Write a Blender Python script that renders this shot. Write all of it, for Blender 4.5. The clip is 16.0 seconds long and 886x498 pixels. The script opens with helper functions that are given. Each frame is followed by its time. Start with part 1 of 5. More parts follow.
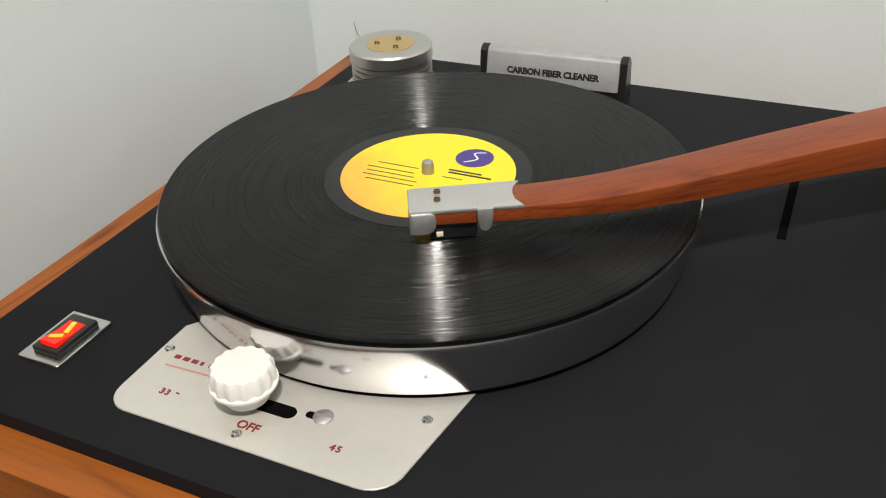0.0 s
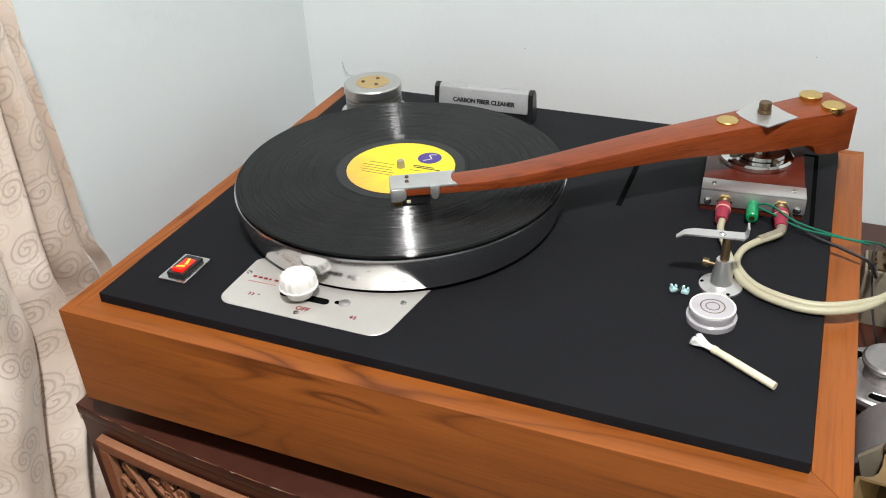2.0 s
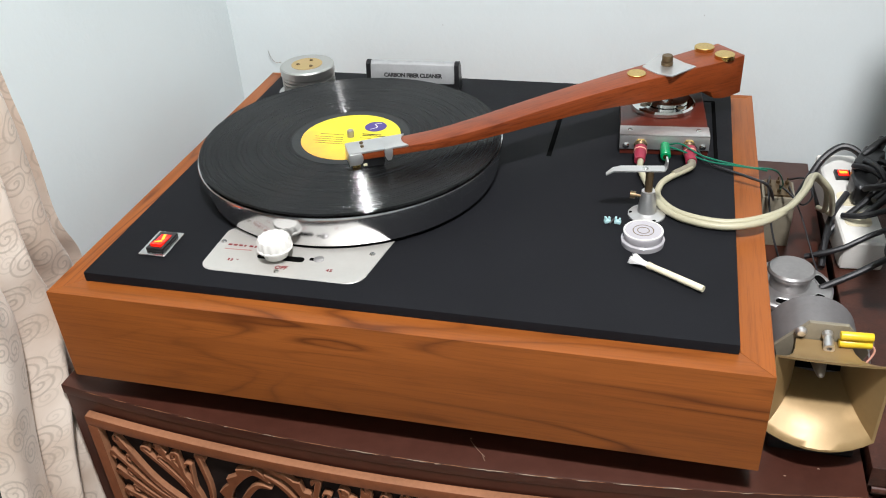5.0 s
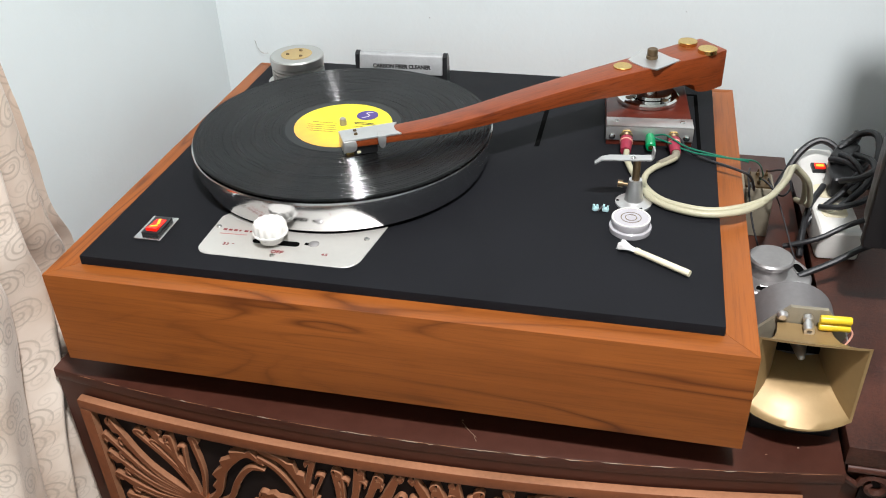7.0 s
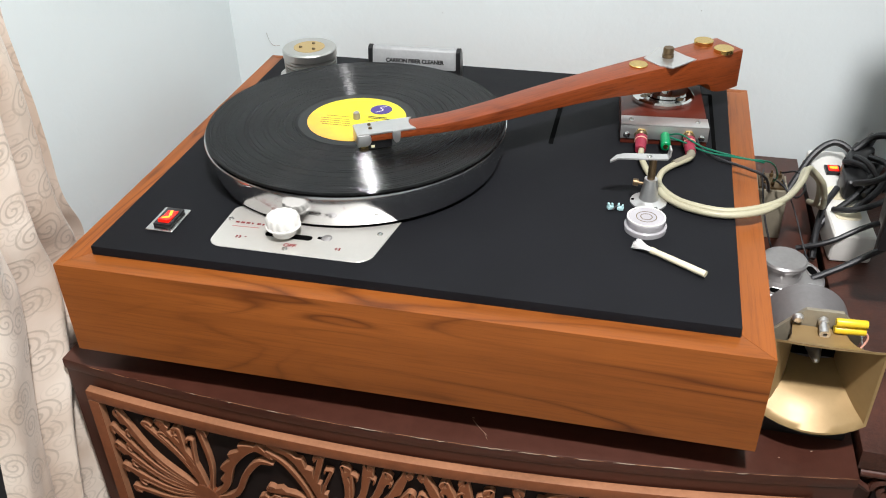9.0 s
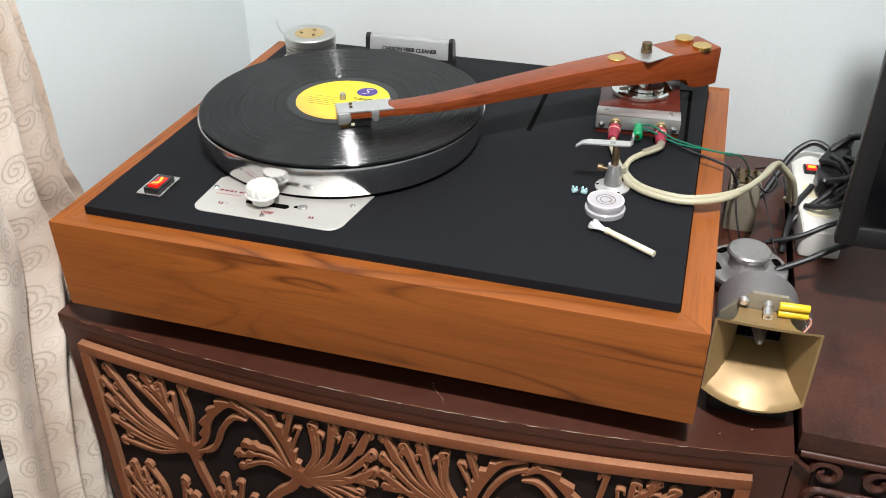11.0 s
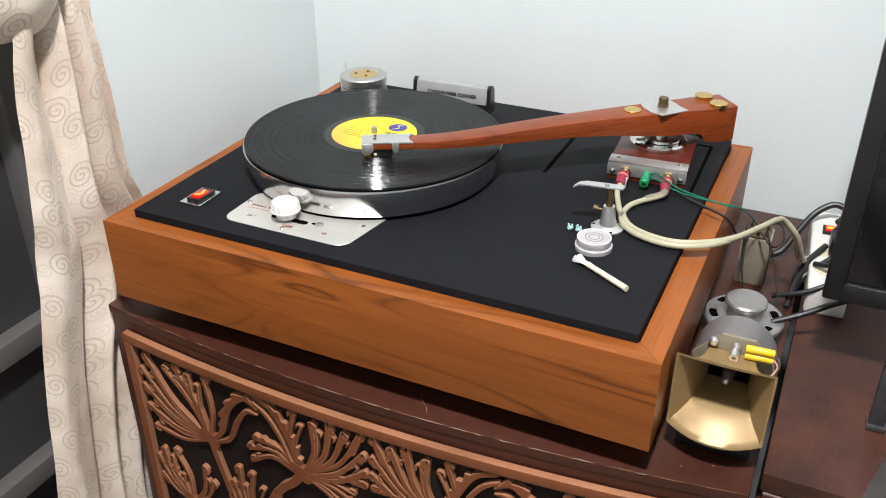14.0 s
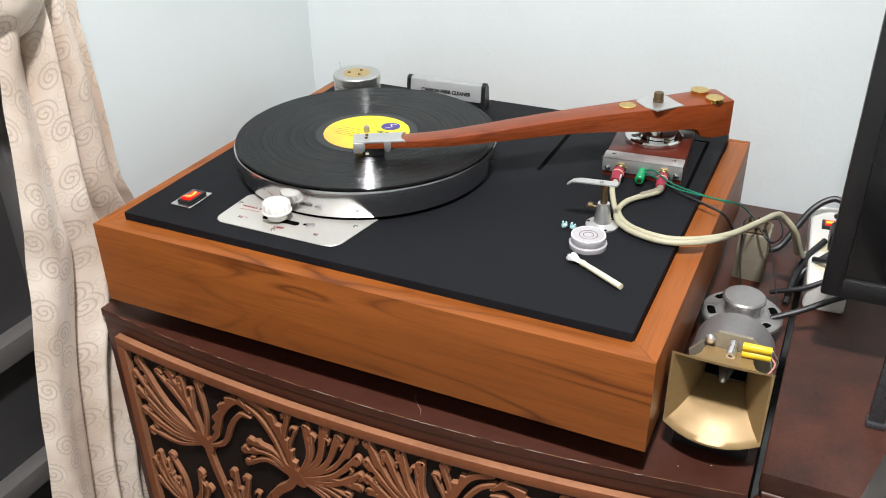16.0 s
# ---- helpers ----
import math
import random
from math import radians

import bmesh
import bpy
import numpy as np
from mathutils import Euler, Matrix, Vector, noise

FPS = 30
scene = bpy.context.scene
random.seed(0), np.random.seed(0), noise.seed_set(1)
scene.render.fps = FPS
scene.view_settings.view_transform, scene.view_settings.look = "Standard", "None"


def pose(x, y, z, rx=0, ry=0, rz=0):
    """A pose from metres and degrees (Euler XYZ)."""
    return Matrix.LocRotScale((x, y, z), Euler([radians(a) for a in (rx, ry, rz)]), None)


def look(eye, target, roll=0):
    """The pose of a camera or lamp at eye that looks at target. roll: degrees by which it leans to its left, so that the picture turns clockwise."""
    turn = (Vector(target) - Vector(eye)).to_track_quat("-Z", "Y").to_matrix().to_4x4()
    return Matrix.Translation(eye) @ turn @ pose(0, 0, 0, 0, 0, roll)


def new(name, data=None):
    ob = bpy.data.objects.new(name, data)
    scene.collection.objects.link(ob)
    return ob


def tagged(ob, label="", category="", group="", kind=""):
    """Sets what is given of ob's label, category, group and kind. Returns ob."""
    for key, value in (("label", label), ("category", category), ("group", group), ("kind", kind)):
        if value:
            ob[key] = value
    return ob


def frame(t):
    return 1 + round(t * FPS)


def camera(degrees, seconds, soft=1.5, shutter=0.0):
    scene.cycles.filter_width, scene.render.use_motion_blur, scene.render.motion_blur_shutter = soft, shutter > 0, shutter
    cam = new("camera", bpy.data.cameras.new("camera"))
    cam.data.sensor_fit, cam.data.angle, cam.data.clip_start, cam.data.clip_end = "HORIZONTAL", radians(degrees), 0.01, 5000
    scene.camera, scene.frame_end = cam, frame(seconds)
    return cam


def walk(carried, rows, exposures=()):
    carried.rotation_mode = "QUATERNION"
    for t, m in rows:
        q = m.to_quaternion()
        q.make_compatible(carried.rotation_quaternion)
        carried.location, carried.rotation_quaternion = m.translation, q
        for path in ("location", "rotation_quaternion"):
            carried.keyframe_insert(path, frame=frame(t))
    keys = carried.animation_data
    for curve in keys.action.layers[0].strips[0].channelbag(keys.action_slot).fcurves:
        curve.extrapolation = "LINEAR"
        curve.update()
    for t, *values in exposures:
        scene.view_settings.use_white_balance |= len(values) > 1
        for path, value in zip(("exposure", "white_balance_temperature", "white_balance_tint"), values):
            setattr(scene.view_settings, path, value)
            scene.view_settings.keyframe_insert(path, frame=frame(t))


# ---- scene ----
cam = camera(53.119, 16.0, soft=1.05)
# seconds, place in metres, turn in degrees
ROWS = [
    (0, 0.203, -0.3981, 0.2801, 56.835, 2.599, 24.54),
    (0.5, 0.254, -0.5123, 0.3396, 58.196, 2.259, 23.899),
    (1, 0.2675, -0.5282, 0.3473, 57.613, 2.347, 23.461),
    (1.5, 0.2904, -0.5629, 0.3643, 57.288, 2.647, 23.096),
    (2, 0.3265, -0.6527, 0.4139, 57.485, 2.303, 22.351),
    (2.5, 0.3424, -0.6866, 0.43, 57.268, 2.243, 21.825),
    (3, 0.3498, -0.6995, 0.4369, 56.921, 2.54, 20.921),
    (3.5, 0.343, -0.7079, 0.4369, 56.561, 2.816, 19.594),
    (4, 0.3301, -0.7211, 0.4354, 56.411, 2.913, 17.82),
    (4.5, 0.3166, -0.7379, 0.434, 56.472, 3.008, 15.734),
    (5, 0.3067, -0.752, 0.4304, 56.612, 3.081, 14.16),
    (7.5, 0.287, -0.7765, 0.4312, 56.383, 1.643, 12.713),
    (8, 0.2804, -0.774, 0.4282, 56.186, 1.377, 13.034),
    (10.5, 0.294, -0.7854, 0.4292, 56.388, 0.571, 14.137),
    (11, 0.3571, -0.8091, 0.4275, 56.613, 0.339, 16.735),
    (11.5, 0.4389, -0.8284, 0.4325, 57.491, 0.457, 20.707),
    (12, 0.4886, -0.8332, 0.4428, 59.097, 0.687, 22.485),
    (12.5, 0.5037, -0.8318, 0.4429, 60.363, 0.654, 23.343),
    (13, 0.5028, -0.838, 0.4445, 60.664, 0.412, 24.18),
    (13.5, 0.4955, -0.8396, 0.4404, 60.572, 0.301, 24.666),
    (14, 0.4869, -0.8431, 0.4401, 60.152, 0.168, 25.193),
    (14.5, 0.4861, -0.8427, 0.4365, 60.005, 0.178, 25.879),
    (15, 0.4822, -0.8468, 0.4409, 59.755, 0.146, 26.016),
    (15.5, 0.4861, -0.8423, 0.4397, 59.937, 0.484, 25.665),
    (16, 0.4936, -0.8295, 0.4355, 60.069, 0.885, 25.121),
]
# seconds, stops, white balance
EXPOSURES = [(0.0, -0.03, 6900, 10), (1.0, 0.02, 6650, 10), (2.0, 0.18, 6450, 10), (3.0, 0.20, 6350, 10), (5.0, 0.29, 6250, 10), (10.5, 0.38, 6350, 10), (13.0, 0.38, 6350, 10), (16.0, 0.38, 6350, 10)]
walk(cam, [(t, pose(x, y, z, rx, ry, rz)) for t, x, y, z, rx, ry, rz in ROWS], EXPOSURES)

# ---- light ----
# z = 0 is the top of the turntable's black deck
world = bpy.data.worlds.new("room_world")
world.use_nodes = True
scene.world = world
world.node_tree.nodes["Background"].inputs[0].default_value = (0.75, 0.85, 1.0, 1)
world.node_tree.nodes["Background"].inputs[1].default_value = 0.25
LAMP = (0.46, -0.80, 1.55)
lamp_data = bpy.data.lights.new("ceiling_lamp_light", "AREA")
lamp_data.shape, lamp_data.size, lamp_data.energy, lamp_data.color = "DISK", 0.14, 40.0, (1.0, 0.975, 0.955)
lamp_light = new("ceiling_lamp_light", lamp_data)
lamp_light.matrix_world = look(LAMP, (LAMP[0], LAMP[1], 0))


# ---- materials ----
class Nodes:
    """A short way to wire a node material."""

    def __init__(self, name):
        self.material = bpy.data.materials.new(name)
        self.material.use_nodes = True
        self.tree = self.material.node_tree
        self.shader = self.tree.nodes["Principled BSDF"]

    def add(self, kind, **values):
        node = self.tree.nodes.new(kind)
        for key, value in values.items():
            setattr(node, key, value)
        return node

    def link(self, a, b):
        self.tree.links.new(a, b)

    def put(self, socket, value):
        if hasattr(value, "is_output"):
            self.link(value, socket)
        else:
            socket.default_value = value

    def math(self, operation, a, b=0.0, c=0.0):
        node = self.add("ShaderNodeMath", operation=operation)
        for socket, value in zip(node.inputs, (a, b, c)):
            self.put(socket, value)
        return node.outputs[0]

    def coords(self, scale=(1, 1, 1), which="Object"):
        node = self.add("ShaderNodeMapping")
        self.link(self.add("ShaderNodeTexCoord").outputs[which], node.inputs["Vector"])
        node.inputs["Scale"].default_value = scale
        return node.outputs[0]

    def noise(self, vector, scale, detail=4.0, rough=0.55, distortion=0.0):
        node = self.add("ShaderNodeTexNoise")
        self.link(vector, node.inputs["Vector"])
        for key, value in (("Scale", scale), ("Detail", detail), ("Roughness", rough), ("Distortion", distortion)):
            node.inputs[key].default_value = value
        return node.outputs[0]

    def ramp(self, value, stops):
        node = self.add("ShaderNodeValToRGB")
        self.link(value, node.inputs[0])
        while len(node.color_ramp.elements) < len(stops):
            node.color_ramp.elements.new(0.5)
        for element, (at, colour) in zip(node.color_ramp.elements, stops):
            element.position, element.color = at, (*colour, 1) if len(colour) == 3 else colour
        return node.outputs[0]

    def mix(self, factor, a, b, blend="MIX"):
        node = self.add("ShaderNodeMix", data_type="RGBA", blend_type=blend)
        for socket, value in ((node.inputs[0], factor), (node.inputs[6], a), (node.inputs[7], b)):
            self.put(socket, (*value, 1) if isinstance(value, tuple) and len(value) == 3 else value)
        return node.outputs[2]

    def bump(self, height, strength=0.3, distance=0.001):
        node = self.add("ShaderNodeBump")
        node.inputs["Strength"].default_value, node.inputs["Distance"].default_value = strength, distance
        self.link(height, node.inputs["Height"])
        self.link(node.outputs[0], self.shader.inputs["Normal"])

    def set(self, **values):
        names = dict(base="Base Color", rough="Roughness", metal="Metallic", aniso="Anisotropic", glass="Transmission Weight", spec="Specular IOR Level",
                     emit="Emission Color", power="Emission Strength", coat="Coat Weight", sheen="Sheen Weight", tangent="Tangent", ior="IOR", alpha="Alpha")
        for key, value in values.items():
            if isinstance(value, tuple) and len(value) == 3:
                value = (*value, 1)
            self.put(self.shader.inputs[names[key]], value)
        return self


def plain(name, base, rough=0.5, metal=0.0, vary=0.12, scale=60.0, relief=0.1, **more):
    """A surface of one colour with faint blotches, grain and relief."""
    n = Nodes(name)
    v = n.coords()
    big, fine = n.noise(v, scale * 0.18, 3), n.noise(v, scale * 4, 5, 0.65)
    tone = n.math("ADD", n.math("MULTIPLY", big, 0.6), n.math("MULTIPLY", fine, 0.4))
    lo, hi = [tuple(min(1, c * k) for c in base) for k in (1 - vary, 1 + vary)]
    n.set(base=n.ramp(tone, [(0.3, lo), (0.7, hi)]), metal=metal, **more)
    r = n.add("ShaderNodeMapRange")
    n.link(tone, r.inputs[0])
    for i, value in ((1, 0.3), (2, 0.7), (3, max(0.02, rough - 0.07)), (4, min(1, rough + 0.07))):
        r.inputs[i].default_value = value
    n.set(rough=r.outputs[0])
    if relief:
        n.bump(fine, relief, 0.0006)
    return n.material


def wood(name, light, dark, axis="x", fine=1.0, rough=0.42, coat=0.15, figure=0.75, pore=0.3, turn=0.0):
    """Long grain along one axis: soft bands, arched dark figures here and there, and fine pores."""
    n = Nodes(name)
    turned = n.coords()
    turned.node.inputs["Rotation"].default_value = (0, 0, radians(-turn))

    def along(long, across):
        node = n.add("ShaderNodeMapping")
        n.link(turned, node.inputs["Vector"])
        node.inputs["Scale"].default_value = tuple(fine * (long if a == axis else across) for a in "xyz")
        return node.outputs[0]

    warp = n.noise(along(2.4, 15), 1.0, 2.5, 0.45, 0.35)
    bands = n.noise(along(0.9, 60), 1.0, 3, 0.6)
    contour = n.math("MULTIPLY", n.math("ABSOLUTE", n.math("SUBTRACT", n.math("FRACT", n.math("MULTIPLY", warp, 11.0)), 0.5)), 2.0)
    line = n.ramp(contour, [(0.0, (1, 1, 1)), (0.2, (0.42, 0.42, 0.42)), (0.55, (0, 0, 0))])
    patch = n.ramp(n.noise(along(1.7, 9), 1.0, 2, 0.5), [(0.45, (0.14, 0.14, 0.14)), (0.58, (1, 1, 1))])
    pores = n.noise(along(14, 420), 1.0, 4, 0.7)
    base = n.ramp(bands, [(0.3, tuple(c * 0.80 for c in light)), (0.7, light)])
    cloud = n.ramp(n.noise(along(2.2, 11), 1.0, 3, 0.5, 0.6), [(0.42, (0, 0, 0)), (0.68, (1, 1, 1))])
    base = n.mix(n.math("MULTIPLY", cloud, 0.26), base, dark)
    base = n.mix(n.math("MULTIPLY", n.math("MULTIPLY", line, patch), figure), base, dark)
    base = n.mix(n.math("MULTIPLY", n.ramp(pores, [(0.48, (0, 0, 0)), (0.75, (1, 1, 1))]), pore), base, dark)
    n.set(base=base, rough=rough, coat=coat, spec=0.24)
    n.shader.inputs["Coat Roughness"].default_value = 0.35
    n.bump(pores, 0.06, 0.0004)
    return n.material


def wall_paint(name, base):
    n = Nodes(name)
    v = n.coords()
    big, mid, fine = n.noise(v, 3.0, 4), n.noise(v, 22, 6, 0.6, 0.4), n.noise(v, 160, 4)
    n.set(base=n.mix(n.ramp(big, [(0.35, (0, 0, 0)), (0.7, (1, 1, 1))]), tuple(c * 0.95 for c in base), base), rough=0.62)
    n.bump(n.math("ADD", n.math("MULTIPLY", mid, 0.8), n.math("MULTIPLY", fine, 0.2)), 0.35, 0.003)
    return n.material


def record_grooves():
    """Black vinyl: a smooth dark skin, and groove walls that lean outwards and inwards and catch the lamp."""
    n = Nodes("record_vinyl")
    spot = n.coords((1, 1, 0))
    length = n.add("ShaderNodeVectorMath", operation="LENGTH")
    n.link(spot, length.inputs[0])
    radius = length.outputs["Value"]
    bands = n.add("ShaderNodeTexNoise", noise_dimensions="1D")
    n.link(n.math("MULTIPLY", radius, 130.0), bands.inputs["W"])
    bands.inputs["Detail"].default_value = 2.0
    tracks = n.add("ShaderNodeTexNoise", noise_dimensions="1D")
    n.link(n.math("MULTIPLY", radius, 95.0), tracks.inputs["W"])
    n.set(base=(0.0035, 0.0035, 0.004), spec=0.5, ior=1.18, rough=n.ramp(tracks.outputs[0], [(0.35, (0.2, 0.2, 0.2)), (0.65, (0.3, 0.3, 0.3))]))
    outward = n.add("ShaderNodeVectorMath", operation="NORMALIZE")
    n.link(spot, outward.inputs[0])
    tangent = n.add("ShaderNodeTangent", direction_type="RADIAL", axis="Z").outputs[0]
    total = n.shader.outputs[0]
    around = n.add("ShaderNodeVectorMath", operation="CROSS_PRODUCT")
    around.inputs[0].default_value = (0, 0, 1)
    n.link(outward.outputs[0], around.inputs[1])
    fine = n.add("ShaderNodeTexNoise", noise_dimensions="1D")
    n.link(n.math("MULTIPLY", radius, 2600.0), fine.inputs["W"])
    fine.inputs["Detail"].default_value = 1.0
    spread = n.math("MULTIPLY_ADD", bands.outputs[0], 1.9, -0.62)
    jitter = n.math("MULTIPLY", n.math("SUBTRACT", fine.outputs[0], 0.5), spread)
    wobble = n.add("ShaderNodeVectorMath", operation="SCALE")
    n.link(around.outputs[0], wobble.inputs[0])
    n.link(jitter, wobble.inputs["Scale"])
    for lean in (1.0, -1.0):
        side = n.add("ShaderNodeVectorMath", operation="MULTIPLY_ADD")
        n.link(outward.outputs[0], side.inputs[0])
        side.inputs[1].default_value, side.inputs[2].default_value = (lean,) * 3, (0, 0, 1)
        bent = n.add("ShaderNodeVectorMath", operation="ADD")
        n.link(side.outputs[0], bent.inputs[0]), n.link(wobble.outputs[0], bent.inputs[1])
        unit = n.add("ShaderNodeVectorMath", operation="NORMALIZE")
        n.link(bent.outputs[0], unit.inputs[0])
        gloss = n.add("ShaderNodeBsdfAnisotropic")
        n.link(n.ramp(bands.outputs[0], [(0.38, (0.0115, 0.0115, 0.0115)), (0.62, (0.0145, 0.0145, 0.0147))]), gloss.inputs["Color"])
        n.link(n.ramp(tracks.outputs[0], [(0.4, (0.090, 0.090, 0.090)), (0.62, (0.125, 0.125, 0.125))]), gloss.inputs["Roughness"])
        gloss.inputs["Anisotropy"].default_value, gloss.inputs["Rotation"].default_value = 0.82, 0.0
        n.link(unit.outputs[0], gloss.inputs["Normal"])
        n.link(tangent, gloss.inputs["Tangent"])
        add = n.add("ShaderNodeAddShader")
        n.link(total, add.inputs[0]), n.link(gloss.outputs[0], add.inputs[1])
        total = add.outputs[0]
    n.link(total, n.tree.nodes["Material Output"].inputs["Surface"])
    return n.material


def brushed(name, base, rough=0.28, axis="Z", mode="RADIAL", aniso=0.6, vary=0.06):
    n = Nodes(name)
    v = n.coords()
    stain = n.noise(v, 28, 5)
    n.set(base=n.ramp(stain, [(0.3, tuple(c * (1 - vary) for c in base)), (0.7, base)]), metal=1.0, aniso=aniso)
    n.set(rough=n.ramp(stain, [(0.3, (rough * 0.9,) * 3), (0.7, (rough * 1.1,) * 3)]))
    if aniso:
        n.set(tangent=n.add("ShaderNodeTangent", direction_type=mode, axis=axis).outputs[0])
    return n.material


def curtain_cloth(name="curtain_brocade"):
    """Cream cloth with woven spirals, laid out by the cloth's own coordinates."""
    n = Nodes(name)
    v = n.coords((1, 1, 1), "UV")
    warp = n.add("ShaderNodeTexNoise")
    n.link(v, warp.inputs["Vector"])
    warp.inputs["Scale"].default_value = 14
    spirals = []
    for cells, turns, line in ((27.0, 2.3, 0.115), (47.0, 1.8, 0.13)):
        cell = n.add("ShaderNodeTexVoronoi", voronoi_dimensions="2D")
        n.link(v, cell.inputs["Vector"])
        cell.inputs["Scale"].default_value, cell.inputs["Randomness"].default_value = cells, 0.75
        arm = n.add("ShaderNodeVectorMath", operation="SUBTRACT")
        scaled = n.add("ShaderNodeVectorMath", operation="SCALE")
        n.link(v, scaled.inputs[0])
        scaled.inputs["Scale"].default_value = 1.0
        n.link(scaled.outputs[0], arm.inputs[0])
        n.link(cell.outputs["Position"], arm.inputs[1])
        xyz = n.add("ShaderNodeSeparateXYZ")
        n.link(arm.outputs[0], xyz.inputs[0])
        turn = n.math("DIVIDE", n.math("ARCTAN2", xyz.outputs[1], xyz.outputs[0]), 2 * math.pi)
        phase = n.math("FRACT", n.math("ADD", n.math("MULTIPLY", cell.outputs["Distance"], turns * 2.6), turn))
        inside = n.math("LESS_THAN", cell.outputs["Distance"], 0.42)
        edge = n.math("DIVIDE", n.math("ABSOLUTE", n.math("SUBTRACT", phase, 0.5)), line * 1.9)
        stroke = n.math("SUBTRACT", 1.0, n.math("MINIMUM", n.math("POWER", edge, 2.0), 1.0))
        spirals.append(n.math("MULTIPLY", stroke, inside))
    weave = n.noise(v, 900, 3)
    stain = n.noise(v, 9, 4)
    base = n.ramp(stain, [(0.35, (0.57, 0.45, 0.36)), (0.65, (0.81, 0.71, 0.62))])
    base = n.mix(n.math("MULTIPLY", spirals[0], 0.50), base, (0.36, 0.29, 0.23))
    base = n.mix(n.math("MULTIPLY", spirals[1], 0.22), base, (0.38, 0.31, 0.24))
    n.set(base=base, rough=0.36, sheen=0.2)
    n.bump(n.math("ADD", weave, n.math("MULTIPLY", spirals[0], 0.8)), 0.25, 0.0008)
    return n.material


WALL = wall_paint("wall_paint", (0.77, 0.825, 0.83))
CEILING = wall_paint("ceiling_paint", (0.8, 0.8, 0.78))
FLOOR = plain("floor_tile", (0.3, 0.25, 0.2), 0.35, scale=8)
OAK_X = wood("plinth_veneer_x", (0.350, 0.101, 0.0180), (0.075, 0.017, 0.0035), "x", coat=0.04, pore=0.38, figure=0.8)
OAK_Y = wood("plinth_veneer_y", (0.350, 0.101, 0.0180), (0.085, 0.019, 0.0035), "y", coat=0.04, pore=0.45)
ARM_WOOD = wood("arm_rosewood", (0.27, 0.056, 0.013), (0.075, 0.012, 0.003), "x", 2.0, 0.34, 0.12, 0.6, 0.85, 41)
BLOCK_WOOD = wood("block_rosewood", (0.12, 0.022, 0.012), (0.03, 0.006, 0.004), "x", 1.6, 0.3, 0.4, 0.4, 0.4)
BLACK_DECK = plain("deck_black_paint", (0.0088, 0.0092, 0.0112), 0.66, vary=0.2, scale=90, relief=0.25, spec=0.12)
VINYL = record_grooves()
DEAD_WAX = plain("run_out_vinyl", (0.008, 0.008, 0.009), 0.18, relief=0, spec=0.3)
PLATTER = brushed("platter_aluminium", (0.68, 0.68, 0.685), 0.19, aniso=0.0)
STEEL = plain("control_plate_steel", (0.62, 0.60, 0.56), 0.42, 0.55, 0.06, 50, 0.03)
ALU = brushed("machined_aluminium", (0.68, 0.67, 0.65), 0.26, aniso=0.0)
TURNED = brushed("turned_aluminium", (0.62, 0.605, 0.58), 0.36, aniso=0.0)
DULL_BRASS = plain("dull_brass", (0.60, 0.43, 0.19), 0.42, 0.7, 0.12)
CHROME = brushed("polished_chrome", (0.75, 0.74, 0.72), 0.08, aniso=0.0)
SATIN = plain("satin_cast_metal", (0.62, 0.61, 0.6), 0.38, 0.85, 0.08)
BRASS = brushed("turned_brass", (0.72, 0.50, 0.17), 0.25, aniso=0.4)
OLD_BRASS = plain("old_bronze", (0.16, 0.11, 0.06), 0.4, 0.8)
CABINET = plain("dark_brown_lacquer", (0.055, 0.016, 0.009), 0.42, vary=0.3, scale=22, relief=0.2, coat=0.05, spec=0.38)
CARVING = plain("carved_brown_paint", (0.190, 0.060, 0.0235), 0.46, vary=0.28, scale=30, relief=0.25, spec=0.26)
PALE_BROWN = plain("pale_brown_edge", (0.30, 0.135, 0.070), 0.5, vary=0.3, scale=60, relief=0.2, spec=0.25)
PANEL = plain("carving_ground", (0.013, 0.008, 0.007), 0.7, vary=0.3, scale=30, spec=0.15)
BLACK_PLASTIC = plain("black_plastic", (0.012, 0.012, 0.013), 0.35, relief=0.05)
TV_GREY = plain("glossy_grey_plastic", (0.05, 0.05, 0.053), 0.25, relief=0.05)
BLACK_RUBBER = plain("black_cable_rubber", (0.014, 0.014, 0.016), 0.45)
WHITE_PLASTIC = plain("white_plastic", (0.72, 0.70, 0.66), 0.35, vary=0.05)
IVORY = plain("ivory_plastic", (0.78, 0.70, 0.50), 0.35, vary=0.06)
BRISTLE = plain("white_bristles", (0.75, 0.74, 0.72), 0.7, scale=300, relief=0.6)
GOLD_PAINT = plain("gold_horn_paint", (0.30, 0.200, 0.090), 0.40, 0.25, 0.12, 30, 0.04, spec=0.4)
GREY_PAINT = plain("grey_hammered_paint", (0.20, 0.19, 0.19), 0.45, 0.35, 0.2, 50)
TAN_METAL = plain("tan_transformer_paint", (0.26, 0.23, 0.17), 0.5, 0.2, 0.2, 40)
YELLOW = plain("yellow_capacitor_film", (0.75, 0.52, 0.02), 0.35, vary=0.08)
GREEN = plain("green_terminal_plastic", (0.0, 0.26, 0.09), 0.3, vary=0.1)
RED = plain("red_plug_sleeve", (0.27, 0.02, 0.045), 0.45, vary=0.2)
CREAM_CABLE = plain("cream_cable_jacket", (0.42, 0.39, 0.27), 0.4, vary=0.12, scale=40)
GREEN_WIRE = plain("green_wire", (0.0, 0.14, 0.08), 0.4)
PINK_WIRE = plain("pink_wire", (0.7, 0.35, 0.26), 0.5)
RED_INK = plain("red_ink", (0.20, 0.018, 0.02), 0.6, relief=0)
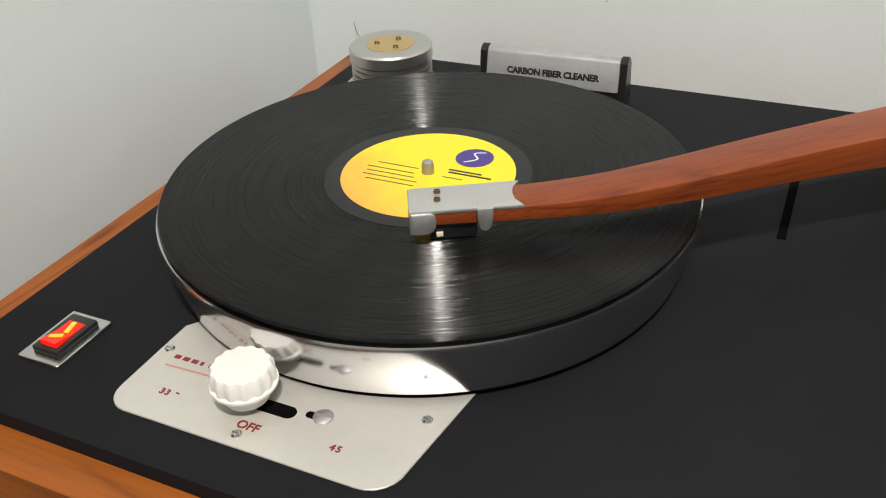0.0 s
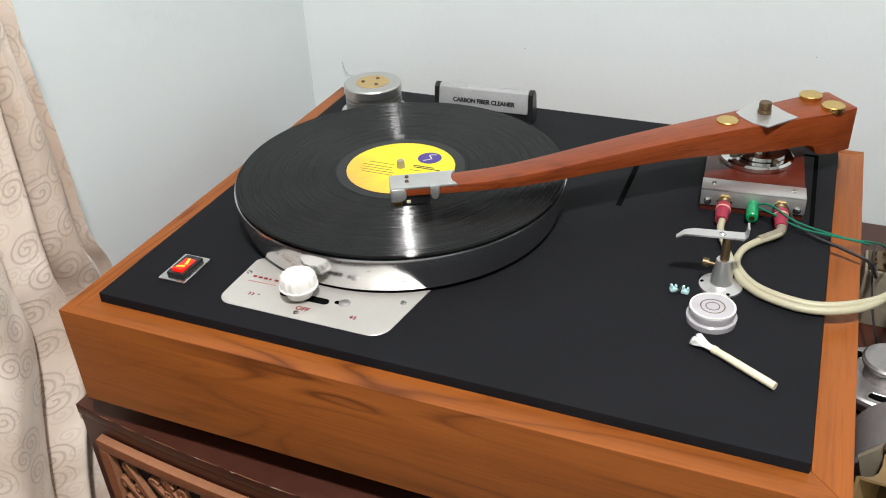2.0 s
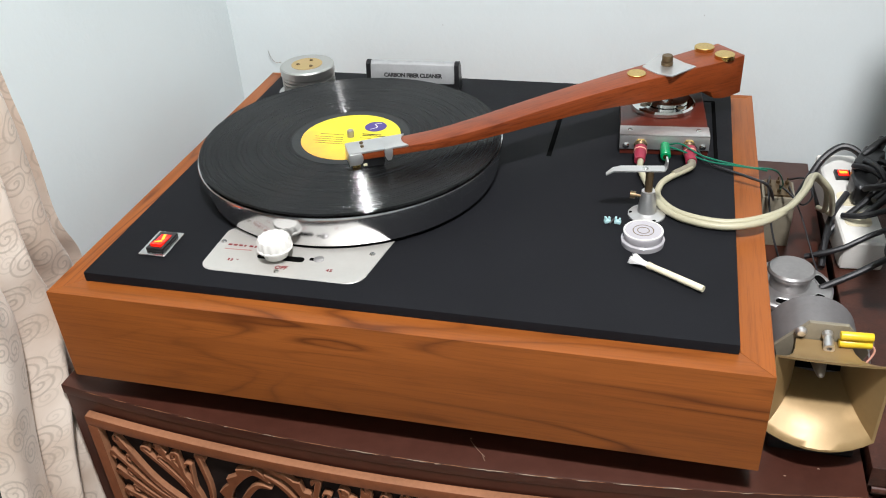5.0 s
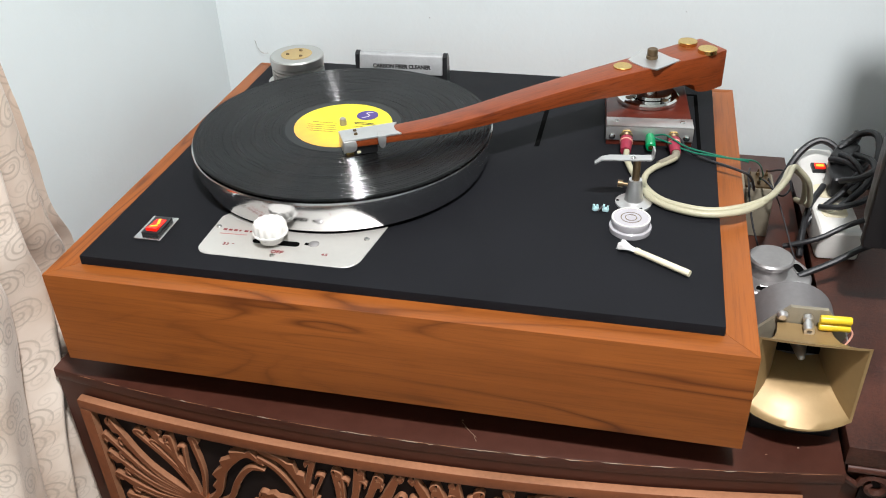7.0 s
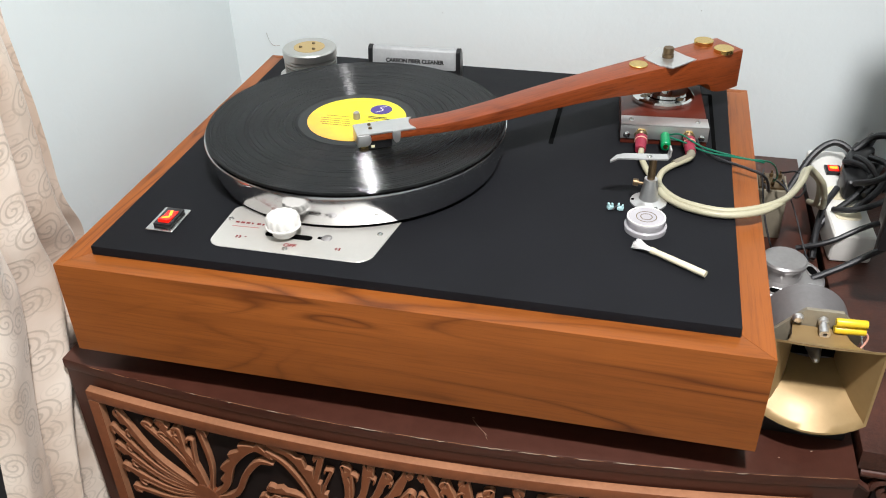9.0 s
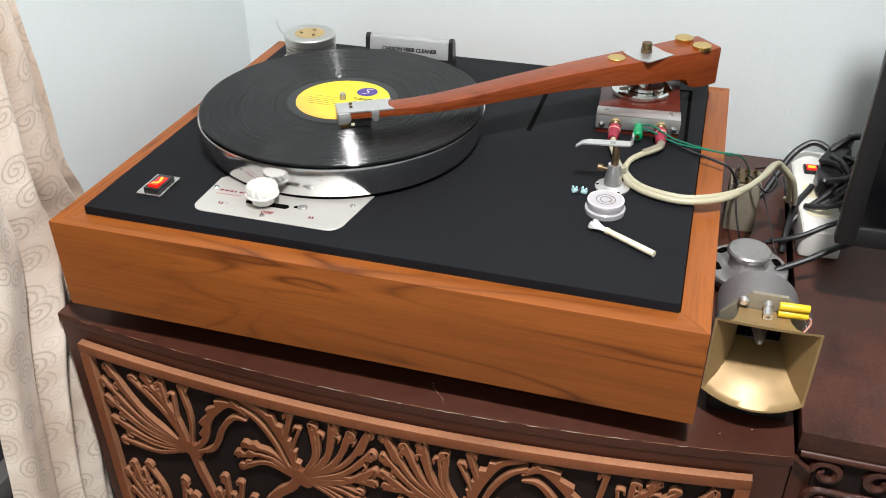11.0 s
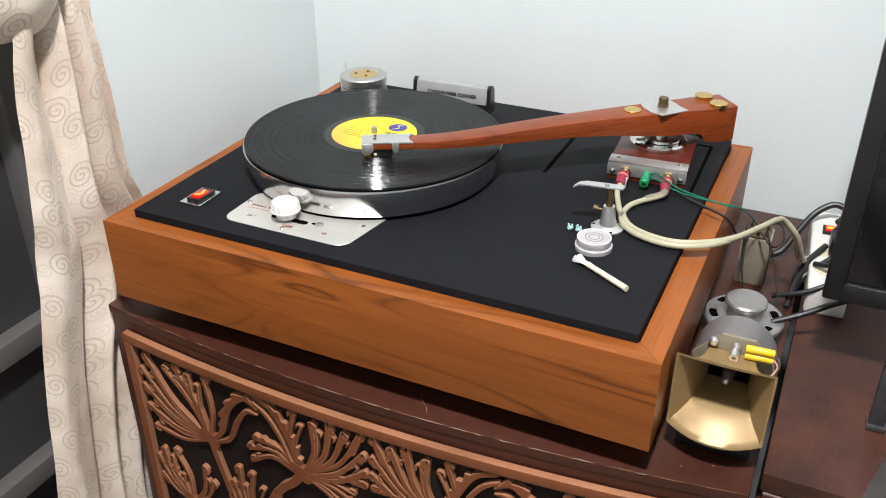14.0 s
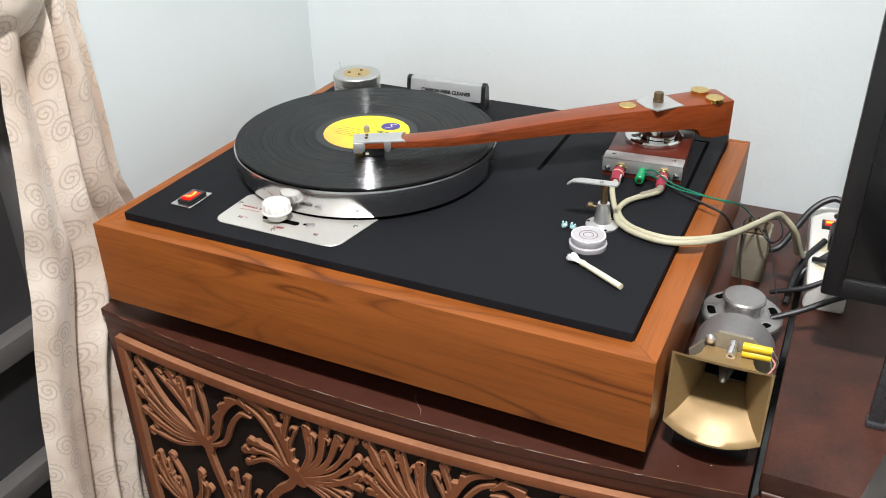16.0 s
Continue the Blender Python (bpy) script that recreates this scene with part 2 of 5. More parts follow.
BLACK_INK = plain("black_ink", (0.01, 0.01, 0.01), 0.5, relief=0)
DARK_HOLE = plain("dark_hole", (0.003, 0.003, 0.003), 0.9, relief=0, spec=0.02)
CLOTH = curtain_cloth()
CHIP = plain("chipped_lacquer", (0.38, 0.28, 0.21), 0.6)
FROST = plain("frosted_acrylic", (0.68, 0.65, 0.68), 0.16, vary=0.05, coat=0.5, glass=0.35)
DRESSER = plain("worn_brown_lacquer", (0.054, 0.0175, 0.0105), 0.40, vary=0.75, scale=80, relief=0.9, spec=0.4)
DULL = plain("dull_cast_metal", (0.40, 0.385, 0.38), 0.40, 0.75, 0.16)
SILVER = plain("silver_anodised", (0.44, 0.44, 0.445), 0.38, 0.55, 0.16, 60, 0.10)
BOX_WRAP = plain("grey_box_wrap", (0.055, 0.051, 0.048), 0.22, vary=0.25, scale=14, coat=0.5)
SCREEN = plain("switched_off_screen", (0.004, 0.004, 0.005), 0.12, relief=0)
DARK_GLASS = plain("dark_door_glass", (0.045, 0.043, 0.044), 0.4, relief=0)
DOOR_FRAME = plain("grey_door_frame", (0.17, 0.16, 0.155), 0.4, 0.3)
PALE_BLUE = plain("pale_blue_plastic", (0.45, 0.68, 0.70), 0.4)


def glowing(name, colour, power):
    n = Nodes(name)
    n.set(base=colour, rough=0.3, emit=colour, power=power)
    return n.material


def clear(name, colour=(0.95, 0.93, 0.97), rough=0.05, weight=1.0):
    n = Nodes(name)
    n.set(base=colour, rough=rough, glass=weight, ior=1.47)
    return n.material


def label_paper():
    """Yellow paper that turns orange towards one side, with soft mottling."""
    n = Nodes("label_paper")
    v = n.coords()
    side = n.add("ShaderNodeSeparateXYZ")
    n.link(v, side.inputs[0])
    slope = n.math("ADD", n.math("MULTIPLY", side.outputs[0], -5.5), n.math("MULTIPLY", side.outputs[1], -6.5))
    slope = n.math("ADD", slope, n.math("MULTIPLY", n.noise(v, 60, 4), 0.3))
    n.set(base=n.ramp(slope, [(0.2, (0.80, 0.66, 0.025)), (0.62, (0.80, 0.33, 0.07))]), rough=0.5)
    return n.material


LABEL = label_paper()
PINK_INK = plain("faded_red_ink", (0.42, 0.20, 0.18), 0.6, relief=0)
PURPLE = plain("purple_ink", (0.06, 0.035, 0.22), 0.5, relief=0)
SWITCH_RED = glowing("lit_red_switch", (0.8, 0.012, 0.004), 0.55)
SWITCH_HOT = glowing("lit_orange_switch", (1.0, 0.27, 0.02), 1.6)
CLEAR = clear("clear_acrylic")
LAMP_GLASS = glowing("ceiling_lamp_diffuser", (1.0, 0.96, 0.9), 12.0)


# ---- mesh helpers ----
def box(x0, y0, z0, x1, y1, z1, bevel=0.0, segments=2):
    bm = bmesh.new()
    bmesh.ops.create_cube(bm, size=1)
    bmesh.ops.transform(bm, verts=bm.verts, matrix=Matrix.Translation(((x0 + x1) / 2, (y0 + y1) / 2, (z0 + z1) / 2)) @ Matrix.Diagonal((x1 - x0, y1 - y0, z1 - z0, 1)))
    if bevel:
        bmesh.ops.bevel(bm, geom=bm.edges[:], offset=bevel, segments=segments, profile=0.6, affect="EDGES")
    return bm


def lathe(profile, centre=(0, 0, 0), sides=48, closed=False, ripple=None):
    """Turns a list of (radius, height) round an upright axis. ripple(angle, radius) changes the radius."""
    bm = bmesh.new()
    rings = []
    for r, z in profile:
        if r < 1e-6:
            rings.append([bm.verts.new((centre[0], centre[1], centre[2] + z))])
        else:
            ring = []
            for i in range(sides):
                a = 2 * math.pi * i / sides
                k = ripple(a, r) if ripple else r
                ring.append(bm.verts.new((centre[0] + k * math.cos(a), centre[1] + k * math.sin(a), centre[2] + z)))
            rings.append(ring)
    pairs = list(zip(rings, rings[1:])) + ([(rings[-1], rings[0])] if closed else [])
    for a, b in pairs:
        for i in range(sides):
            j = (i + 1) % sides
            corners = [a[i % len(a)], a[j % len(a)], b[j % len(b)], b[i % len(b)]]
            corners = list(dict.fromkeys(corners))
            if len(corners) > 2:
                bm.faces.new(corners)
    if not closed:
        for ring in (rings[0], rings[-1]):
            if len(ring) > 2:
                bm.faces.new(ring)
    bmesh.ops.recalc_face_normals(bm, faces=bm.faces[:])
    return bm


def prism(outline, z0, z1, bevel=0.0, segments=2):
    """An upright prism over a list of (x, y)."""
    bm = bmesh.new()
    low = [bm.verts.new((x, y, z0)) for x, y in outline]
    high = [bm.verts.new((x, y, z1)) for x, y in outline]
    bm.faces.new(low[::-1]), bm.faces.new(high)
    for i in range(len(low)):
        j = (i + 1) % len(low)
        bm.faces.new((low[i], low[j], high[j], high[i]))
    bmesh.ops.recalc_face_normals(bm, faces=bm.faces[:])
    if bevel:
        rim = [e for e in bm.edges if abs(e.verts[0].co.z - e.verts[1].co.z) < 1e-7]
        bmesh.ops.bevel(bm, geom=rim, offset=bevel, segments=segments, profile=0.6, affect="EDGES")
    return bm


def smooth_path(points, steps=8):
    """A rounded line through the points."""
    pts = [Vector(p) for p in points]
    pts = [2 * pts[0] - pts[1]] + pts + [2 * pts[-1] - pts[-2]]
    out = []
    for a, b, c, d in zip(pts, pts[1:], pts[2:], pts[3:]):
        for i in range(steps):
            t = i / steps
            out.append(0.5 * (2 * b + (c - a) * t + (2 * a - 5 * b + 4 * c - d) * t * t + (3 * b - a - 3 * c + d) * t ** 3))
    return out + [pts[-2]]


def tube(points, radius, sides=10, steps=8, smooth=True):
    """A round cable along the points; radius may be a function of 0..1."""
    path = smooth_path(points, steps) if smooth else [Vector(p) for p in points]
    bm = bmesh.new()
    rings, side = [], None
    for i, p in enumerate(path):
        way = (path[min(i + 1, len(path) - 1)] - path[max(i - 1, 0)]).normalized()
        if side is None:
            side = way.orthogonal().normalized()
        side = (side - way * side.dot(way)).normalized()
        up = way.cross(side)
        r = radius(i / (len(path) - 1)) if callable(radius) else radius
        rings.append([bm.verts.new(p + (side * math.cos(a) + up * math.sin(a)) * r) for a in (2 * math.pi * k / sides for k in range(sides))])
    for a, b in zip(rings, rings[1:]):
        for k in range(sides):
            j = (k + 1) % sides
            bm.faces.new((a[k], a[j], b[j], b[k]))
    bm.faces.new(rings[0][::-1]), bm.faces.new(rings[-1])
    bmesh.ops.recalc_face_normals(bm, faces=bm.faces[:])
    return bm


def rod(a, b, radius, sides=20):
    return tube([a, b], radius, sides, 1, False)


def joined(*meshes):
    bm = bmesh.new()
    for other in meshes:
        me = bpy.data.meshes.new("joint")
        other.to_mesh(me)
        other.free()
        bm.from_mesh(me)
        bpy.data.meshes.remove(me)
    return bm


def moved(bm, m):
    bmesh.ops.transform(bm, verts=bm.verts, matrix=m)
    return bm


def rounded(x0, y0, x1, y1, r, n=6):
    """The outline of a rectangle with round corners."""
    out = []
    for cx, cy, a in ((x1 - r, y0 + r, -90), (x1 - r, y1 - r, 0), (x0 + r, y1 - r, 90), (x0 + r, y0 + r, 180)):
        for i in range(n + 1):
            b = radians(a + 90 * i / n)
            out.append((cx + r * math.cos(b), cy + r * math.sin(b)))
    return out


ORIGIN = {}


def finish(name, bm, material, origin, sharp=35):
    """Links a bmesh, given in world coordinates, as a mesh object whose own zero is at origin."""
    bmesh.ops.translate(bm, verts=bm.verts, vec=-Vector(origin))
    for face in bm.faces:
        face.smooth = True
    for edge in bm.edges:
        edge.smooth = len(edge.link_faces) == 2 and edge.calc_face_angle(0) < radians(sharp)
    me = bpy.data.meshes.new(name)
    bm.to_mesh(me)
    bm.free()
    me.materials.append(material)
    return new(name, me)


def thing(name, at, label, category, group="", kind=""):
    ob = new(name)
    ob.location = at
    ob.empty_display_size = 0.02
    ORIGIN[ob] = Vector(at)
    return tagged(ob, label, category, group, kind)


def part(name, bm, material, parent, label="", sharp=35):
    ob = finish(name, bm, material, ORIGIN[parent], sharp)
    ob.parent = parent
    ORIGIN[ob] = ORIGIN[parent]
    return tagged(ob, label)


def structure(name, bm, material, label="", category=""):
    ob = finish(name, bm, material, (0, 0, 0))
    ORIGIN[ob] = Vector((0, 0, 0))
    return tagged(ob, label, category, "", "structure")


def lettering(name, text, size, m, material, parent, label="", depth=0.00015, spread=1.0, bold=0.0):
    """Flat letters in the built-in font, as a mesh."""
    data = bpy.data.curves.new(name, "FONT")
    data.body, data.size, data.extrude, data.align_x, data.align_y = text, size, depth, "CENTER", "CENTER"
    data.space_character = spread
    data.resolution_u, data.offset = 3, bold
    temp = new("lettering_curve", data)
    me = bpy.data.meshes.new_from_object(temp)
    bpy.data.objects.remove(temp)
    bm = bmesh.new()
    bm.from_mesh(me)
    bpy.data.meshes.remove(me)
    return part(name, moved(bm, m), material, parent, label)


# ---- the room ----
WX, WY, FLOOR_Z, TOP = -0.31, 0.362, -0.86, 1.72
SHELF = -0.136
structure("wall_back", box(WX - 0.1, WY, FLOOR_Z, 2.3, WY + 0.1, TOP), WALL, "pale mint painted plaster wall with small bumps", "wall")
structure("wall_left", joined(box(WX - 0.1, -0.17, FLOOR_Z, WX, WY, TOP), box(WX - 0.1, -2.4, 1.3, WX, -0.17, TOP), box(WX - 0.1, -2.4, FLOOR_Z, WX, -1.2, 1.3)), WALL, "pale mint painted plaster wall beside the curtain", "wall")
structure("wall_right", box(2.3, -2.4, FLOOR_Z, 2.4, WY + 0.1, TOP), WALL, "pale mint painted plaster wall", "wall")
structure("wall_front", box(WX - 0.1, -2.5, FLOOR_Z, 2.4, -2.4, TOP), WALL, "pale mint painted plaster wall", "wall")
structure("floor", box(WX - 0.1, -2.5, FLOOR_Z - 0.1, 2.4, WY + 0.1, FLOOR_Z), FLOOR, "brown tiled floor in shade", "floor")
structure("ceiling", box(WX - 0.1, -2.5, TOP, 2.4, WY + 0.1, TOP + 0.1), CEILING, "white painted ceiling", "ceiling")
lamp = thing("ceiling_lamp", (LAMP[0], LAMP[1], TOP), "round white ceiling lamp, switched on", "lamp")
part("rim", lathe([(0.10, 0.0), (0.115, -0.02), (0.115, -0.05), (0.10, -0.055), (0.10, 0.0)], (LAMP[0], LAMP[1], TOP), 40), WHITE_PLASTIC, lamp)
part("diffuser", lathe([(0.0, -0.045), (0.099, -0.045), (0.099, -0.03), (0.0, -0.03)], (LAMP[0], LAMP[1], TOP), 40), LAMP_GLASS, lamp)
door = structure("door_1", box(WX - 0.07, -1.2, FLOOR_Z, WX - 0.055, -0.17, 1.3), DARK_GLASS, "dark glazed door with grey metal bars behind the curtain", "door")
for z in (-0.19, -0.375, 0.35, 0.8):
    part("rail", box(WX - 0.055, -1.2, z - 0.015, WX - 0.03, -0.17, z + 0.015, 0.002), DOOR_FRAME, door)
for y in (-0.2, -0.62, -1.17):
    part("stile", box(WX - 0.055, y - 0.018, FLOOR_Z, WX - 0.028, y + 0.018, 1.3, 0.002), DOOR_FRAME, door)

# ---- carved cabinet ----
CX0, CX1 = -0.245, 0.4875


def front(x):
    """The bowed front of the cabinet."""
    return -0.247 + 0.22 * (x - 0.105) ** 2


def bowed(x0, x1, z0, z1, out, back, steps=28, bevel=0.0):
    """A board that follows the bowed front: from 'out' before it to 'back' behind it."""
    xs = [x0 + (x1 - x0) * i / steps for i in range(steps + 1)]
    outline = [(x, front(x) - out) for x in xs] + ([(x, front(x) + back) for x in reversed(xs)] if back < 0.4 else [(x1, WY - 0.012), (x0, WY - 0.012)])
    return prism(outline, z0, z1, bevel)


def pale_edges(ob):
    """Gives a paler brown to all faces of the fretwork that do not look forwards."""
    ob.data.materials.append(PALE_BROWN)
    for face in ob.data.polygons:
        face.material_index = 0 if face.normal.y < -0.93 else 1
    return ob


cabinet = thing("carved_cabinet", (0.12, 0.0, FLOOR_Z), "dark brown wooden cabinet with bowed front of pierced carved leaves", "cabinet")
part("top_board", bowed(CX0, CX1, SHELF - 0.012, SHELF, 0.0, 1.0, bevel=0.0015), CABINET, cabinet, "dark brown lacquered top with chipped front edge")
part("body", bowed(CX0 + 0.001, CX1 - 0.001, FLOOR_Z, SHELF - 0.012, -0.0015, 1.0), CABINET, cabinet)
FX0, FX1, FZ1, FZ0 = -0.2185, 0.4575, -0.1610, -0.78
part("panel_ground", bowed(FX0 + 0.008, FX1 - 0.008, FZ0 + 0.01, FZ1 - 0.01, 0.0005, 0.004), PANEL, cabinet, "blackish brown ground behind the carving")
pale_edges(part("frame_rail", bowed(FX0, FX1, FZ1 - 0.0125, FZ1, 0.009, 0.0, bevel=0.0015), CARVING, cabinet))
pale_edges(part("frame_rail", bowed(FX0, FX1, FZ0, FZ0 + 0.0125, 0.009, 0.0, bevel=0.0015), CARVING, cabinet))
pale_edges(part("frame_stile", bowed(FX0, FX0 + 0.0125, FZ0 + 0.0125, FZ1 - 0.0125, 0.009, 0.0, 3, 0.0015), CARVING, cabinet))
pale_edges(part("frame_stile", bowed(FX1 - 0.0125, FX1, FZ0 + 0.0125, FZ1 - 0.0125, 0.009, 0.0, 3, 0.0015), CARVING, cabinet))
# ---- turntable ----
XL, XR, YF, YB, ZT, ZB = -0.208, 0.399, -0.234, 0.266, -0.009, -0.105
turntable = thing("turntable", (0.1, 0.0, SHELF), "turntable with walnut veneer plinth and matt black deck", "turntable")
RIM = 0.0245
for name, outline, m in (("front_board", [(XL, YF), (XR, YF), (XR - RIM, YF + RIM), (XL + RIM, YF + RIM)], OAK_X),
                         ("back_board", [(XL, YB), (XR, YB), (XR - 0.0085, YB - 0.0085), (XL + 0.0085, YB - 0.0085)], OAK_X),
                         ("side_board", [(XL, YF), (XL, YB), (XL + 0.0085, YB - 0.0085), (XL + RIM, YB - 0.0085), (XL + RIM, YF + RIM)], OAK_Y),
                         ("side_board", [(XR, YF), (XR, YB), (XR - 0.0085, YB - 0.0085), (XR - RIM, YB - 0.0085), (XR - RIM, YF + RIM)], OAK_Y)):
    part(name, prism(outline, ZB, ZT, 0.0008), m, turntable)
part("bottom_board", box(XL + 0.02, YF + 0.02, ZB + 0.004, XR - 0.02, YB - 0.02, ZB + 0.012), BLACK_DECK, turntable)
for x in (XL + 0.07, XR - 0.07):
    for y in (YF + 0.07, YB - 0.07):
        part("foot", lathe([(0.018, 0), (0.022, 0.004), (0.022, ZB - SHELF + 0.004)], (x, y, SHELF), 24), BLACK_PLASTIC, turntable, "black rubber foot")
part("deck", box(XL + RIM + 0.0015, YF + RIM - 0.003, ZT - 0.02, XR - RIM - 0.001, YB - 0.010, 0.0, 0.0012), BLACK_DECK, turntable, "matt black deck board")
# platter
part("platter", lathe([(0.0, 0.0046), (0.1440, 0.0046), (0.1455, 0.0050), (0.1460, 0.0062), (0.1524, 0.0350), (0.1518, 0.0375), (0.140, 0.038), (0.0, 0.038)], (0, 0, 0), 128), PLATTER, turntable, "polished aluminium platter")
# black disc: painted shade for the gap between platter and deck
part("platter_well", lathe([(0.0, 0.0014), (0.141, 0.0014), (0.141, 0.0052), (0.0, 0.0052)], (0, 0, 0), 96), DARK_HOLE, turntable)
part("spindle", lathe([(0.0036, 0.037), (0.0036, 0.0455), (0.0031, 0.0480), (0.0013, 0.0492), (0, 0.0494)], (0, 0, 0), 24), DULL, turntable, "steel spindle")
# control plate
arc = [(0.143 * math.cos(radians(a)), 0.143 * math.sin(radians(a))) for a in range(-122, -59, 3)]
corner = [(0.0705 - 0.016 + 0.016 * math.cos(radians(a)), -0.1902 + 0.016 + 0.016 * math.sin(radians(a))) for a in range(0, -91, -15)]
corner2 = [(-0.0815 + 0.013 + 0.013 * math.cos(radians(a)), -0.1902 + 0.013 + 0.013 * math.sin(radians(a))) for a in range(-90, -181, -15)]
plate = part("control_plate", prism([(-0.0815, -0.128)] + arc + [(0.0785, -0.1195)] + corner + corner2, 0.0, 0.0012, 0.0004, 1), STEEL, turntable, "brushed steel control plate with red lettering")


def screw_head(x, y, z, r=0.0028):
    return joined(lathe([(r, 0), (r, 0.0006), (r * 0.7, 0.0014), (0, 0.0016)], (x, y, z), 16), box(x - r * 0.8, y - 0.0003, z + 0.0013, x + r * 0.8, y + 0.0003, z + 0.0018))


for x, y in ((0.0655, -0.144), (-0.0095, -0.1835), (-0.0765, -0.1465)):
    part("screw", screw_head(x, y, 0.0012, 0.0026), CHROME, plate)
part("slot", prism(rounded(-0.036, -0.1668, 0.0085, -0.1592, 0.0038), 0.0011, 0.0014), DARK_HOLE, plate)
part("slot", prism(rounded(0.0125, -0.1625, 0.019, -0.1585, 0.0018), 0.0011, 0.0014), DARK_HOLE, plate)
part("locking_screw", screw_head(0.021, -0.1597, 0.0012, 0.0048), DULL, plate)


def on_deck(x, y, turn=0.0, z=0.00135):
    return pose(x, y, z, 0, 0, turn)


lettering("speed_mark", "33", 0.0050, on_deck(-0.058, -0.173), RED_INK, plate, spread=1.25, bold=0.00012)
part("speed_mark", box(-0.0525, -0.172, 0.0012, -0.0505, -0.1712, 0.0014), RED_INK, plate)
lettering("speed_mark", "OFF", 0.0066, on_deck(-0.0075, -0.1775), RED_INK, plate, bold=0.00012)
lettering("speed_mark", "45", 0.0050, on_deck(0.036, -0.1745), RED_INK, plate, spread=1.25, bold=0.00012)
for i, w in enumerate((0.0042, 0.0042, 0.0042, 0.0022, 0.0042, 0.0022, 0.0042, 0.0042, 0.0042)):
    x = -0.0705 + i * 0.0052
    part("maker_bar", box(x, -0.1512, 0.0012, x + w * 0.85, -0.1486, 0.00138), RED_INK, plate)
part("script_bar", moved(box(-0.013, -0.0005, 0.0012, 0.013, 0.0006, 0.00138), pose(-0.058, -0.1565, 0, 0, 0, 2)), PINK_INK, plate)
KNOB = (-0.0175, -0.163)
knob = part("speed_knob", lathe([(0.0105, 0.003), (0.0095, 0.009), (0.0115, 0.011), (0.0152, 0.0122), (0.0152, 0.0195), (0.0138, 0.0215), (0.0, 0.0222)], (*KNOB, 0.001), 112,
            ripple=lambda a, r: r - (0.0010 * (0.5 - 0.5 * math.cos(14 * a)) if r > 0.0135 else 0)), WHITE_PLASTIC, turntable, "white fluted speed knob")
part("knob_skirt", lathe([(0.0146, 0.0105), (0.0158, 0.0112), (0.0158, 0.0124), (0.0146, 0.013)], (*KNOB, 0.001), 56), WHITE_PLASTIC, knob)
# power switch
switch = part("power_switch", prism(rounded(-0.1462, -0.1795, -0.1195, -0.1405, 0.001, 2), 0.0, 0.0022, 0.0004, 1), ALU, turntable, "lit red rocker switch in a steel bezel")
part("switch_housing", box(-0.1405, -0.1745, 0.002, -0.1235, -0.1455, 0.0058, 0.0012), BLACK_PLASTIC, switch)
rocker = bmesh.new()
profile = [(-0.1715, 0.0052), (-0.1715, 0.0088), (-0.1610, 0.0066), (-0.1515, 0.0062), (-0.1515, 0.0052)]
sides = [[rocker.verts.new((x, y, z)) for y, z in profile] for x in (-0.1366, -0.1262)]
rocker.faces.new(sides[0]), rocker.faces.new(sides[1][::-1])
for i in range(5):
    rocker.faces.new((sides[0][i], sides[1][i], sides[1][(i + 1) % 5], sides[0][(i + 1) % 5]))
bmesh.ops.recalc_face_normals(rocker, faces=rocker.faces[:])
part("rocker", rocker, SWITCH_RED, switch, "glowing red translucent rocker")
part("rocker_glow", joined(moved(box(-0.0035, -0.0012, -0.0004, 0.0035, 0.0012, 0.0004), pose(-0.1318, -0.1655, 0.0078, -12, 0, 25)), moved(box(-0.0012, -0.0045, -0.0004, 0.0012, 0.0045, 0.0004), pose(-0.1313, -0.1565, 0.0066, -2, 0, 15))), SWITCH_HOT, switch)
# grooves of the arm opening
part("arm_groove", joined(prism([(0.1875, 0.064), (0.1925, 0.064), (0.1915, 0.222), (0.1865, 0.222)], -0.0003, 0.0004),
                          prism([(0.3550, 0.071), (0.3590, 0.071), (0.3560, 0.222), (0.3520, 0.222)], -0.0003, 0.0004),
                          prism([(0.1885, 0.2205), (0.3555, 0.2205), (0.3555, 0.2235), (0.1885, 0.2235)], -0.0003, 0.0004)), DARK_HOLE, turntable, "dark joint round the arm board")

# ---- record ----
record = thing("record", (0, 0, 0.038), "black vinyl record with a yellow and orange label", "record")
part("disc", lathe([(0.0497, 0.0385), (0.1500, 0.0385), (0.1508, 0.0398), (0.1500, 0.0412), (0.1465, 0.0410), (0.0595, 0.0408), (0.0497, 0.0408)], (0, 0, 0), 160, True), VINYL, record, "grooved black vinyl")
part("run_out", lathe([(0.0500, 0.0410), (0.0592, 0.0410), (0.0592, 0.0407), (0.0500, 0.0407)], (0, 0, 0), 96, True), DEAD_WAX, record)
label = part("label", lathe([(0.0037, 0.0385), (0.0500, 0.0385), (0.0500, 0.0413), (0.0037, 0.0413)], (0, 0, 0), 96, True), LABEL, record, "yellow paper label fading to orange")
logo = pose(0.0185, 0.0245, 0.0414, 0, 0, 0)
part("logo_disc", moved(lathe([(0.0112, 0), (0.0112, 0.0002), (0, 0.0002)], (0, 0, 0), 40), logo), PURPLE, label)
part("logo_curve", moved(tube([(0.004, 0.008, 0.0002), (-0.002, 0.005, 0.0002), (0.002, -0.001, 0.0002), (-0.004, -0.007, 0.0002)], 0.0009, 6), logo @ Matrix.Diagonal((1, 1, 0.25, 1))), WHITE_PLASTIC, label)
